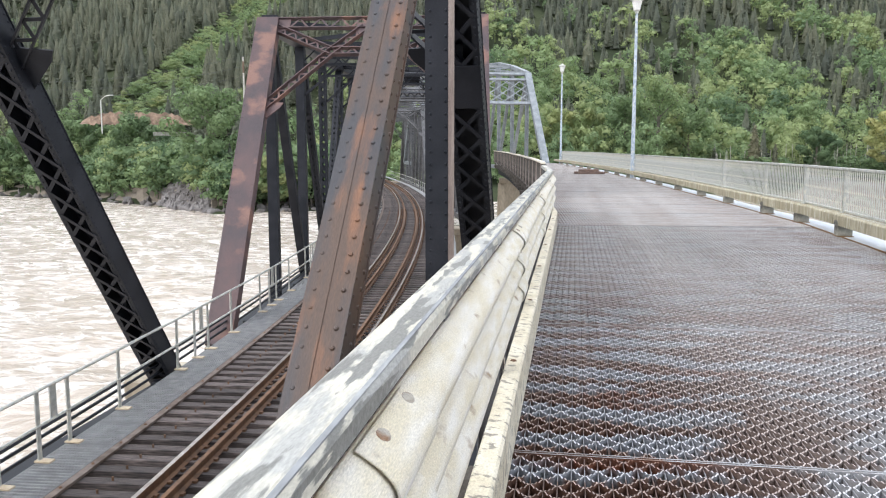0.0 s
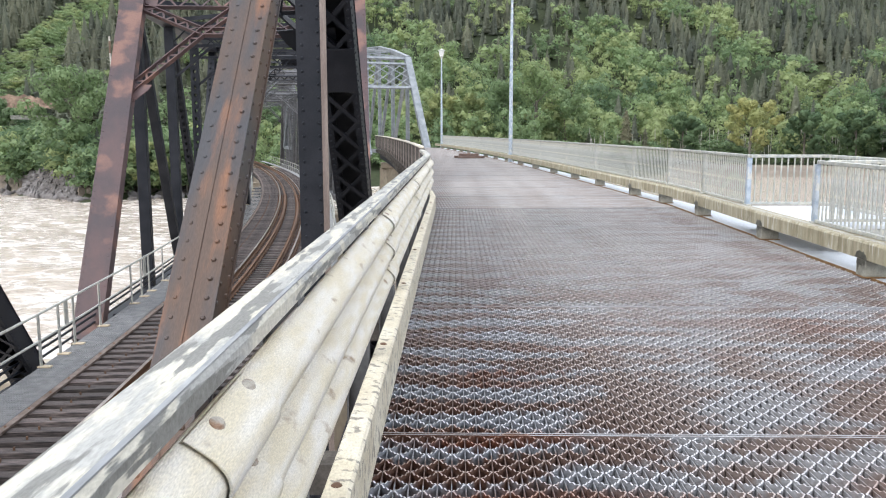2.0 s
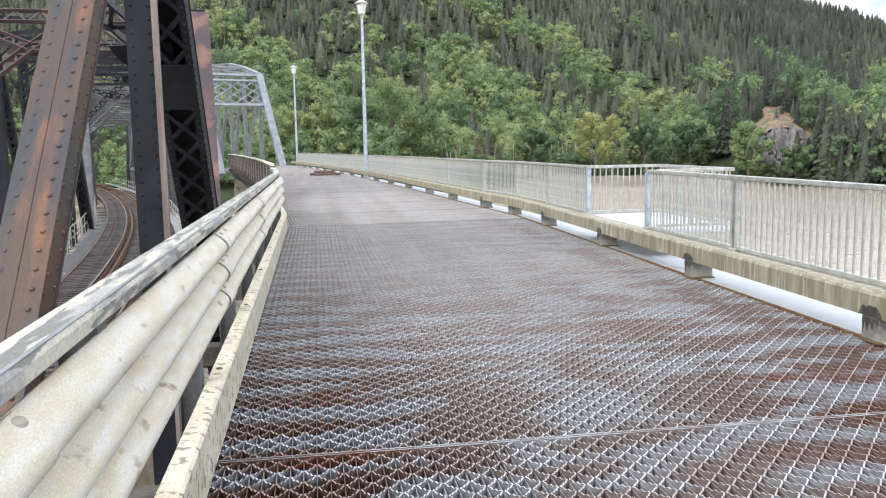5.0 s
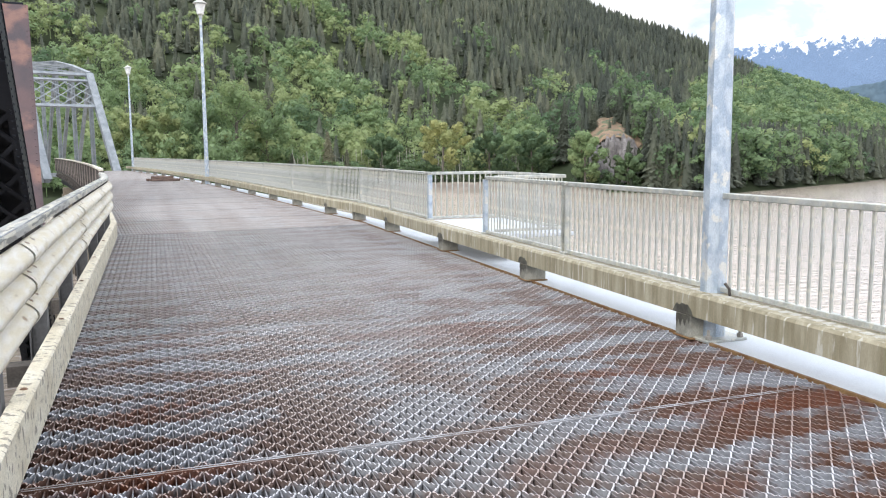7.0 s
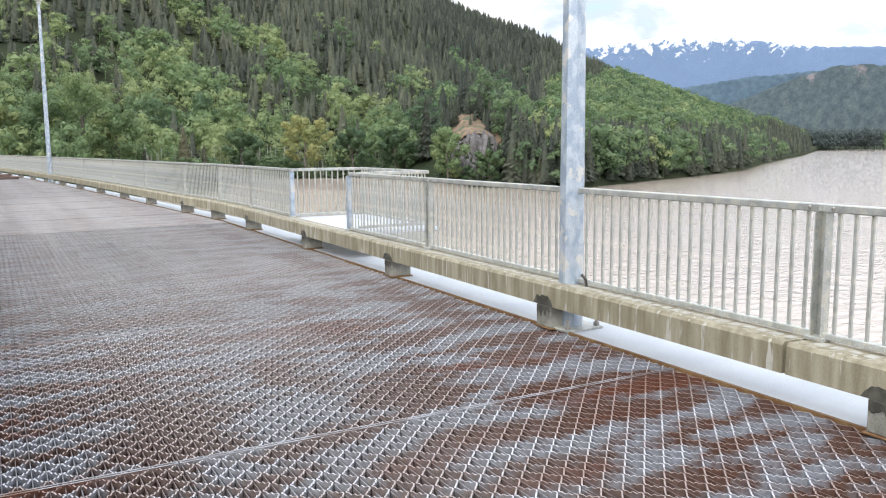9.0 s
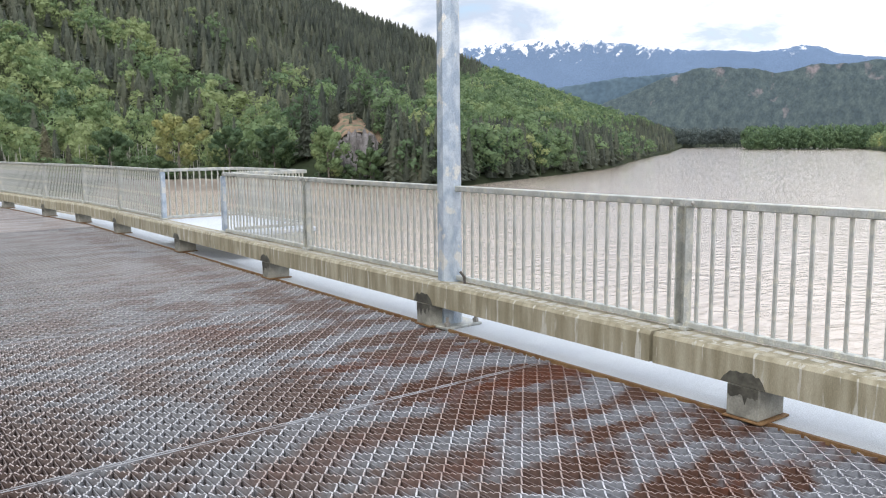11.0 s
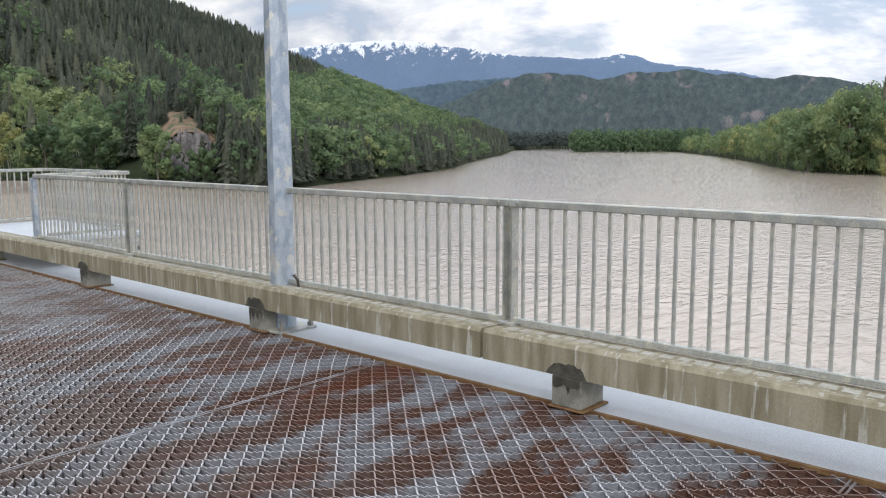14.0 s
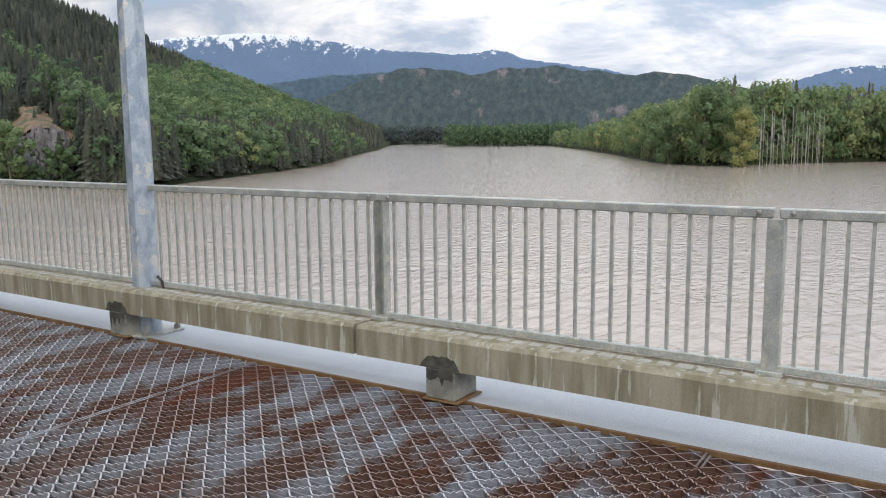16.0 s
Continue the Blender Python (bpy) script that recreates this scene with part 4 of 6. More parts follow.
faceted(sheet("rock_outcrop", list(np.linspace(29.8, 33.5, 80)), lambda a: list(np.linspace(199, 214, 44)), cliff_z, M_ROCK, "grey cliff of fractured rock above the water", "rock"))
faceted(sheet("bare_slope", list(np.linspace(28.4, 33.6, 60)), lambda a: list(np.linspace(211.5, 240, 34)), soil_z, M_SOIL, "bare orange earth slope above the cliff", "slope"))
crag("cut_slope", -33.2, -26.0, 173, 176, 7.4, 8.2, M_CUT, "reddish rock cut along the far road", "rock cut", 0.6, 9.0)
faceted(sheet("gravel_shore", list(np.arange(-60, -15.9, 0.4)), lambda a: [shore(a) + q for q in np.linspace(-5, 17, 18)], lambda a, r: land_z(a, r) - 0.1 + 2.6 * math.exp(-((a + 27.3) / 2.2) ** 2) * smooth((r - shore(a)) / 14) + 0.8 * noise.fractal(Vector((a * 1.6, r * 0.14, 12.0)), 0.8, 2.2, 5), M_SHORE, "bare brown earth and gravel shore below the trees", "shore"))
crag("gravel_flat", 8, 33.5, 186, 204, WATER - 0.3, -6.2, M_SHORE, "flat brown gravel shore", "shore", 0.3, 14.0)
V, F, base = [], [], 0
ico = bmesh.new()
bmesh.ops.create_icosphere(ico, subdivisions=1, radius=1)
ico.verts.ensure_lookup_table()
iv = np.array([v.co[:] for v in ico.verts])
jf = np.array([[v.index for v in f.verts] for f in ico.faces])
ico.free()
for k in range(520):
    a = rng.uniform(-28.3, -25.2) if k < 330 else rng.uniform(-46, -17)
    r = shore(a) + (rng.uniform(-2, 12) if k < 330 else rng.uniform(-3, 2))
    p = np.array(polar(a, r, max(land_z(a, r) + (1.6 * smooth((r - shore(a)) / 14) if k < 330 else 0.0) + 0.2, WATER - 0.1)))
    V.append(iv * rng.uniform(0.3, 0.9, 3) * (1 + rng.normal(0, 0.15, (len(iv), 1))) + p)
    F.append(jf + base)
    base += len(iv)
me = bpy.data.meshes.new("boulders")
me.from_pydata(np.concatenate(V).tolist(), [], np.concatenate(F).tolist())
me.materials.append(M_ROCK)
tagged(new("boulders", me), "grey riprap boulders along the shore", "boulders", kind="stuff")

# far road works: retaining wall, lamp, pole and wires
bm = bmesh.new()
for k in range(3):
    a = -28.8 + k * 0.8
    p, q = Vector(polar(a, 165, 4.0)), Vector(polar(a + 0.78, 165, 4.0))
    bar(bm, p, q, 0.4, 0.7, (p - q).cross(Vector((0, 0, 1))))
solid("retaining_wall", bm, M_CONC_WET, "pale concrete barrier along the far road", "wall", kind="structure")
far_lamp = thing("street_lamp", "galvanised road lamp with a bent arm", "street lamp", at=polar(-31.9, 166, 4.0))
bm = bmesh.new()
pipe(bm, [(0, 0, 0), (0, 0, 6.3)], 0.13, 6)
part("pole", bm, M_GALV, far_lamp)
bm = bmesh.new()
pipe(bm, [(0, 0, 6.2), (0.9, 0, 6.9), (2.0, 0, 7.1)], 0.08, 6)
part("arm", bm, M_GALV, far_lamp)
bm = bmesh.new()
box(bm, 1.9, 2.7, -0.15, 0.15, 7.0, 7.16, 0.03)
part("lamp_head", bm, M_GALV, far_lamp)
wire_pole = thing("utility_pole", "slim pole with a red and white band", "utility pole", at=polar(-22.85, 190, 9.0))
bm = bmesh.new()
pipe(bm, [(0, 0, 0), (0, 0, 12.5)], 0.2, 6)
part("pole", bm, M_DEADWOOD, wire_pole)
bm = bmesh.new()
pipe(bm, [(0, 0, 9.0), (0, 0, 11.5)], 0.23, 6)
part("band", bm, M_CUT, wire_pole, "red painted band")
for k in range(5):
    bm = bmesh.new()
    a, b = Vector(polar(-42, 235, 12.0 + 1.5 * k)), Vector(polar(-17.5, 200, 17.5 + 2.6 * k))
    pipe(bm, [a.lerp(b, q) - Vector((0, 0, 5.0 * math.sin(math.pi * q))) for q in np.linspace(0, 1, 14)], 0.026, 4)
    solid("power_line", bm, M_GREYTRUSS, "thin overhead power line across the hillside", "power line", "power lines")


# ---- road bridge: kerb beam and picket railing on the downstream side ----
def rail_dir(y):
    d = Vector((rail_x(y + 0.2) - rail_x(y - 0.2), 0.4, 0)).normalized()
    return d


def at_rail(y, off, z):
    """A point off metres outside the beam's face at y."""
    d = rail_dir(y)
    return Vector((rail_x(y), y, z)) + Vector((d.y, -d.x, 0)) * off


def at_left(y, off, z):
    d = Vector((left_x(y + 0.2) - left_x(y - 0.2), 0.4, 0)).normalized()
    return Vector((left_x(y), y, z)) + Vector((d.y, -d.x, 0)) * off


def beam_length(y0, y1):
    """One precast length of the kerb beam, chamfered on top."""
    bm = bmesh.new()
    prof = [(0.0, 0.195), (0.0, 0.36), (0.018, 0.382), (0.27, 0.372), (0.285, 0.355), (0.285, 0.195)]
    rings = []
    for y in np.linspace(y0 + 0.012, y1 - 0.012, 5):
        rings.append([bm.verts.new(at_rail(y, o, z)) for o, z in prof])
    for a, b in zip(rings, rings[1:]):
        for k in range(len(prof)):
            bm.faces.new((a[k], b[k], b[(k + 1) % len(prof)], a[(k + 1) % len(prof)]))
    bm.faces.new(rings[0])
    bm.faces.new(rings[-1][::-1])
    return bm


def splash(y0, h, w, seed):
    """A dark damp patch on the beam's face above a block, with a ragged top."""
    bm = bmesh.new()
    r_ = random.Random(seed)
    n = 14
    lo = [bm.verts.new(at_rail(y0 - w / 2 + w * k / n, -0.002, 0.197)) for k in range(n + 1)]
    hi = [bm.verts.new(at_rail(y0 - w / 2 + w * k / n, -0.002, 0.2 + h * (1 - abs(2 * k / n - 1) ** 4) * r_.uniform(0.8, 1.1))) for k in range(n + 1)]
    for k in range(n):
        bm.faces.new((lo[k], lo[k + 1], hi[k + 1], hi[k]))
    return bm


BLOCKS = [-3.6, -0.62, 2.385, 5.36, 8.46, 11.48, 14.7, 17.35, 19.5, 23.0, 26.3, 29.9, 33.7, 37.5, 41.5, 45.5, 49.5, 53.5, 57.5, 61.5, 65.5, 69.5, 73.5]
JOINTS = [-9.0, -3.0, 3.0, 9.0, 14.9, 18.4, 24.4, 30.4, 36.4, 42.4, 48.4, 54.4, 60.4, 66.4, 72.4, 78]
beams = {}
for y0, y1 in zip(JOINTS, JOINTS[1:]):
    beams[y0] = solid("kerb_beam", beam_length(y0, y1), M_CONC, "stained grey concrete kerb beam raised on short blocks", "kerb", "kerb beam lengths", "structure")
for y0, y1 in zip(JOINTS[1:5], JOINTS[2:5]):
    bm = bmesh.new()
    r_ = random.Random(int(y0 * 10) + 50)
    y = y0 + 0.08
    while y < y1 - 0.08:
        w, o, q = r_.uniform(0.034, 0.045), r_.uniform(0.095, 0.125), r_.uniform(0.185, 0.205)
        z = 0.3835
        bm.faces.new([bm.verts.new(at_rail(yy, oo, z - (oo - 0.018) * 0.0397)) for yy, oo in ((y - w, o), (y + w * 0.9, o + 0.006), (y + w, q), (y - w * 0.8, q - 0.008))])
        y += 0.1015
    part("dry_marks", bm, M_DRY, beams[y0], "pale dry marks between the pickets' drips")["kind"] = "stuff"
for y in BLOCKS:
    d = rail_dir(y)
    m = Matrix(((d.y, d.x, 0, 0), (-d.x, d.y, 0, 0), (0, 0, 1, 0), (0, 0, 0, 1)))
    m.translation = (rail_x(y), y, 0)
    blk = thing("kerb_block", "short concrete block with dark damp stains under the kerb beam", "kerb block", "kerb blocks", at=m)
    bm = bmesh.new()
    box(bm, 0.004, 0.25, -0.098, 0.098, 0.016, 0.194, 0.006)
    part("block", bm, M_CONC_WET, blk)
    bm = bmesh.new()
    box(bm, -0.012, 0.265, -0.125, 0.112, 0.004, 0.016, 0.003)
    part("base_plate", bm, M_EDGE, blk, "thin rusty steel base plate")
    if y < 22:
        st = part("damp_stain", splash(y, 0.078, 0.27, int(y * 10)), M_DAMP, blk, "ragged dark damp stain")
        st.matrix_parent_inverse = m.inverted()
        bm = bmesh.new()
        r_ = random.Random(int(y * 7) + 3)
        n = 12
        hi = [bm.verts.new((0.0015, -0.092 + 0.184 * k / n, 0.188)) for k in range(n + 1)]
        lo = [bm.verts.new((0.0015, -0.092 + 0.184 * k / n, 0.188 - 0.15 * (0.25 + 0.75 * r_.random()) * (0.4 + 0.6 * k / n))) for k in range(n + 1)]
        for k in range(n):
            bm.faces.new((lo[k], hi[k], hi[k + 1], lo[k + 1]))
        part("drip_stain", bm, M_DAMP, blk, "dark damp drips running down the block")


POSTS = [-4.2, -1.64, 0.66, 2.96, 5.4, 7.84, 10.2]
POSTS2 = [12.7, 15.1, 17.5, 20.0, 24.0, 28.2, 33.2, 38.2, 43.0, 47.5, 52.0, 56.5, 61.0, 65.5, 70.0, 74.5]
RAIL_OFF = 0.235


def railing(points, group):
    """Picket railing panels between posts; points: (x, y) of the posts."""
    for (xa, ya), (xb, yb) in zip(points, points[1:]):
        a, b = Vector((xa, ya, 0)), Vector((xb, yb, 0))
        d = (b - a)
        length = d.length
        d.normalize()
        m = Matrix(((d.y, d.x, 0, 0), (-d.x, d.y, 0, 0), (0, 0, 1, 0), (0, 0, 0, 1)))
        m.translation = a
        pan = thing("picket_railing", "galvanised steel picket railing panel with weathered rails", "railing", group, at=m)
        bm = bmesh.new()
        box(bm, -0.026, 0.026, 0.012, length - 0.012, 1.118, 1.165, 0.006)
        part("top_rail", bm, M_GALV, pan)
        bm = bmesh.new()
        box(bm, -0.02, 0.02, 0.03, length - 0.03, 0.388, 0.428, 0.005)
        part("bottom_rail", bm, M_GALV, pan)
        n = max(3, round(length / 0.1015))
        bm = bmesh.new()
        box(bm, -0.0085, 0.0085, -0.0085, 0.0085, 0.428, 1.118)
        me = finish(bm, M_GALV)
        for k in range(1, n):
            ob = part("picket", me, None, pan)
            ob.location = (0, length * k / n, 0)


def rail_post(p, d, new_paint=False, open_side=False):
    m = Matrix(((d.y, d.x, 0, 0), (-d.x, d.y, 0, 0), (0, 0, 1, 0), (0, 0, 0, 1)))
    m.translation = (p[0], p[1], 0)
    post = thing("railing_post", "flat galvanised railing post bolted to the kerb beam", "railing post", "railing posts", at=m)
    bm = bmesh.new()
    web = 0.026 if open_side else -0.034
    box(bm, web, web + 0.008, -0.038, 0.038, 0.40, 1.116, 0.002)
    for q in (-0.038, 0.030):
        box(bm, -0.034 if open_side else -0.026, 0.026 if open_side else 0.034, q, q + 0.008, 0.40, 1.116, 0.002)
    channel = part("channel", bm, M_GALV_NEW if new_paint else M_GALV, post)
    bm = bmesh.new()
    box(bm, -0.05, 0.04, -0.062, 0.062, 0.374, 0.40, 0.004)
    part("foot_plate", bm, M_GALV, post)
    for dy in (-0.075, 0.075):
        bm = bmesh.new()
        dome(bm, Matrix.Translation((-0.03, dy, 1.143)) @ Matrix.Rotation(-math.pi / 2, 4, "Y"), 0.014, 0.012, 6)
        part("bolt", bm, M_BOLT, channel)


pts1 = [tuple(at_rail(y, RAIL_OFF, 0).xy) for y in POSTS]
pts2 = [tuple(at_rail(y, RAIL_OFF, 0).xy) for y in POSTS2]
railing(pts1, "road railing panels")
railing(pts2, "road railing panels")
for y in POSTS + POSTS2:
    if y == 5.4:
        continue
    rail_post(at_rail(y, RAIL_OFF, 0), rail_dir(y), y in (10.2, 12.7), y in (2.96, 7.84, 15.1, 20.0, 28.2, 38.2))

# small lookout platform at the gap in the railing
PX0, PX1, PY0, PY1 = pts1[-1][0], pts1[-1][0] + 1.24, 10.2, 12.7
railing([pts2[0], (PX1, 12.7), (PX1, 10.25), (PX0 + 0.12, 10.22)], "lookout railing panels")
plat = thing("lookout_platform", "pale steel lookout platform projecting beyond the railing", "platform", at=(0, 0, 0))
bm = bmesh.new()
box(bm, PX0 + 0.08, PX1 + 0.1, PY0 - 0.05, PY1 + 0.1, 0.30, 0.36, 0.01)
part("floor_plate", bm, M_PLATE, plat)
for y in (PY0, 11.3, PY1):
    bm = bmesh.new()
    box(bm, PX0 + 0.12, PX1 + 0.05, y - 0.05, y + 0.05, 0.16, 0.296, 0.006)
    part("bracket", bm, M_GALV, plat)
for k in range(16):
    bm = bmesh.new()
    y = PY0 + 0.05 + k * 0.155
    box(bm, PX1 + 0.102, PX1 + 0.115, y, y + 0.10, 0.10, 0.358, 0.003)
    part("edge_slat", bm, M_GALV, plat)

# pale plate strip outside the grating, and the rusty edge angle
for name, o0, o1, z0, z1, mt, lab, cat, ov in (("pavement", 0.085, 0.60, -0.012, 0.002, M_PLATE, "pale grey steel plate strip beside the road grating", "plate strip", 0), ("trim", 0.056, 0.080, -0.016, 0.010, M_EDGE, "rusty steel edge angle along the grating", "edge angle", 0)):
    bm = bmesh.new()
    ys = list(np.arange(-8, 76.1, 1.0))
    rings = [[bm.verts.new(at_rail(y, o, z)) for o, z in ((o0, z0), (o0, z1), (o1, z1), (o1, z0))] for y in ys]
    for a, b in zip(rings, rings[1:]):
        for k in range(4):
            bm.faces.new((a[k], b[k], b[(k + 1) % 4], a[(k + 1) % 4]))
    bm.faces.new(rings[0])
    bm.faces.new(rings[-1][::-1])
    solid(name, bm, mt, lab, cat, kind="structure")


# ---- upstream guardrail ----
def sweep_left(prof, ys, closed=True):
    bm = bmesh.new()
    rings = [[bm.verts.new(at_left(y, o, z)) for o, z in prof] for y in ys]
    n = len(prof)
    for a, b in zip(rings, rings[1:]):
        for k in range(n if closed else n - 1):
            bm.faces.new((a[k], a[(k + 1) % n], b[(k + 1) % n], b[k]))
    if closed:
        bm.faces.new(rings[0][::-1])
        bm.faces.new(rings[-1])
    bmesh.ops.recalc_face_normals(bm, faces=bm.faces)
    return bm


def thrie_profile(o, z_top, t=0.006, grow=0.0):
    """Three-ridge guardrail section, as a closed thin band; o: offset of its deepest fold."""
    outer = []
    for k in range(61):
        s = k / 60
        z = z_top - 0.506 * s
        w = abs(math.sin(s * 3 * math.pi)) ** 0.9
        outer.append((o + 0.012 + 0.080 * w + grow, z))
    return outer + [(p - t, z) for p, z in reversed(outer)]


Y_SPLICES = [-6.3, -2.5, 1.30, 5.1, 8.9, 12.7, 16.5, 19.2]
for y0, y1 in zip(Y_SPLICES, Y_SPLICES[1:]):
    gr = thing("guardrail_beam", "weathered white three-ridge steel guardrail beam with rust spots", "guardrail", "guardrail beams", at=(0, 0, 0))
    ys = list(np.linspace(y0, y1 + 0.0, 8 if y0 > 12 else 3))
    ys = [ys[0], ys[0] + 0.002] + ys[1:-1] + [ys[-1] - 0.002, ys[-1]]
    part("corrugated_beam", sweep_left(thrie_profile(-0.120, 1.000), ys), M_WHITE, gr, smooth=True)
    lap = part("lap", sweep_left(thrie_profile(-0.120, 1.003, grow=0.012), [y1 - 0.02, y1 - 0.018, y1 + 0.36, y1 + 0.362]), M_WHITE, gr, "overlapping splice end", smooth=True)
    for dy in (0.10, 0.33):
        for z, o, tl in ((0.985, -0.080, 24), (0.816, -0.080, 24), (0.647, -0.080, 24)):
            bm = bmesh.new()
            p = at_left(y1 + dy, o, z)
            tilt = Matrix.Rotation(radians(tl), 4, "Y") @ Matrix.Diagonal((0.75, 1.25, 1, 1))
            dome(bm, Matrix.Translation(p) @ tilt, 0.029, 0.012, 14)
            part("bolt", bm, M_RAIL_BOLT, lap, "round bolt head")
TUBE_Y = [-6.0, 0.0, 6.1, 12.2, 16.0, 19.3]
for y0, y1 in zip(TUBE_Y, TUBE_Y[1:]):
    prof = [(-0.203, 1.034), (-0.203, 1.078), (-0.196, 1.091), (-0.183, 1.097), (-0.106, 1.097), (-0.093, 1.091), (-0.086, 1.078), (-0.086, 1.042), (-0.094, 1.034)]
    tb = thing("rail_tube", "square steel top tube with peeling cream paint", "rail tube", "guardrail tubes", at=(0, 0, 0))
    part("tube", sweep_left(prof, list(np.linspace(y0, y1 - 0.01, 6))), M_TUBE, tb)
    part("joint_sleeve", sweep_left([(o * 0.985 - 0.002, z - 0.004) for o, z in prof], [y1 - 0.12, y1 + 0.10]), M_GALV, tb, "bare steel joint sleeve")
    part("weld_seam", sweep_left([(-0.100, 1.0955), (-0.100, 1.0985), (-0.092, 1.0955), (-0.092, 1.092)], [y0, y1 - 0.01]), M_SEAM, tb, "bluish weathered corner seam")
KERB_Y = [-6.0, 0.2, 6.4, 12.4, 15.6, 19.0, 24.0, 30.0, 36.0, 44.0, 52.0, 60.0, 68.0, 75.0]
for y0, y1 in zip(KERB_Y, KERB_Y[1:]):
    prof = [(-0.094, 0.03), (-0.094, 0.285), (-0.086, 0.295), (-0.010, 0.290), (0.003, 0.279), (0.003, 0.02)]
    kerb = solid("kerb_upstream", sweep_left(prof, list(np.linspace(y0, y1 - 0.008, 5))), M_KERB, "cream painted kerb beam with worn grey streaks", "kerb", "cream kerb lengths", "structure")
    for y in np.arange(-4.94, 24, 1.9):
        if y0 < y < y1:
            bm = bmesh.new()
            dome(bm, Matrix.Translation(at_left(float(y), -0.052, 0.2925)), 0.022, 0.009, 10)
            part("anchor_bolt", bm, M_RAIL, kerb, "flat rusty bolt head")
for y in np.arange(-5.2, 19, 1.9):
    p = at_left(float(y), -0.168, 0)
    post = thing("guardrail_post", "dark steel guardrail post behind the beam", "guardrail post", "guardrail posts", at=p)
    bm = bmesh.new()
    box(bm, -0.05, 0.05, -0.006, 0.006, -0.35, 1.033)
    box(bm, -0.06, -0.05, -0.05, 0.05, -0.35, 1.033)
    box(bm, 0.05, 0.06, -0.05, 0.05, -0.35, 1.033)
    part("web", bm, M_GREYTRUSS, post)
    bm = bmesh.new()
    box(bm, 0.062, 0.070, -0.05, 0.05, 0.56, 0.98, 0.003)
    part("spacer", bm, M_FENCE_OLD, post)

# old picket fence on the upstream edge further on
OLD = list(np.arange(19.3, 76, 2.45))


def old_edge(y):
    """How far the old fence stands outside the kerb's face."""
    return -0.14 - 0.28 * min(1.0, (y - 19.3) / 22.0)


for ya, yb in zip(OLD, OLD[1:]):
    a, b = at_left(ya, old_edge(ya), 0), at_left(yb, old_edge(yb), 0)
    d = (b - a)
    length = d.length
    d.normalize()
    m = Matrix(((d.y, d.x, 0, 0), (-d.x, d.y, 0, 0), (0, 0, 1, 0), (0, 0, 0, 1)))
    m.translation = a
    pan = thing("picket_fence", "dark weathered picket fence panel on the bridge edge", "fence", "old fence panels", at=m)
    bm = bmesh.new()
    box(bm, -0.04, 0.04, 0, length, 1.12, 1.18, 0.008)
    part("top_rail", bm, M_WHITE, pan, "pale worn top rail")
    bm = bmesh.new()
    box(bm, -0.025, 0.025, 0, length, 0.12, 0.17)
    part("bottom_rail", bm, M_FENCE_OLD, pan)
    bm = bmesh.new()
    box(bm, -0.03, 0.06, -0.03, 0.03, -0.4, 1.119)
    part("post", bm, M_FENCE_OLD, pan)
    bm = bmesh.new()
    box(bm, -0.03, 0.05, length / 2 - 0.02, length / 2 + 0.02, 0.171, 1.119)
    part("stiffener", bm, M_STRIP, pan)
    bm = bmesh.new()
    box(bm, -0.010, 0.010, -0.011, 0.011, 0.17, 1.12)
    me = finish(bm, M_FENCE_OLD)
    for k in range(1, 14):
        part("picket", me, None, pan).location = (0, length * k / 14, 0)


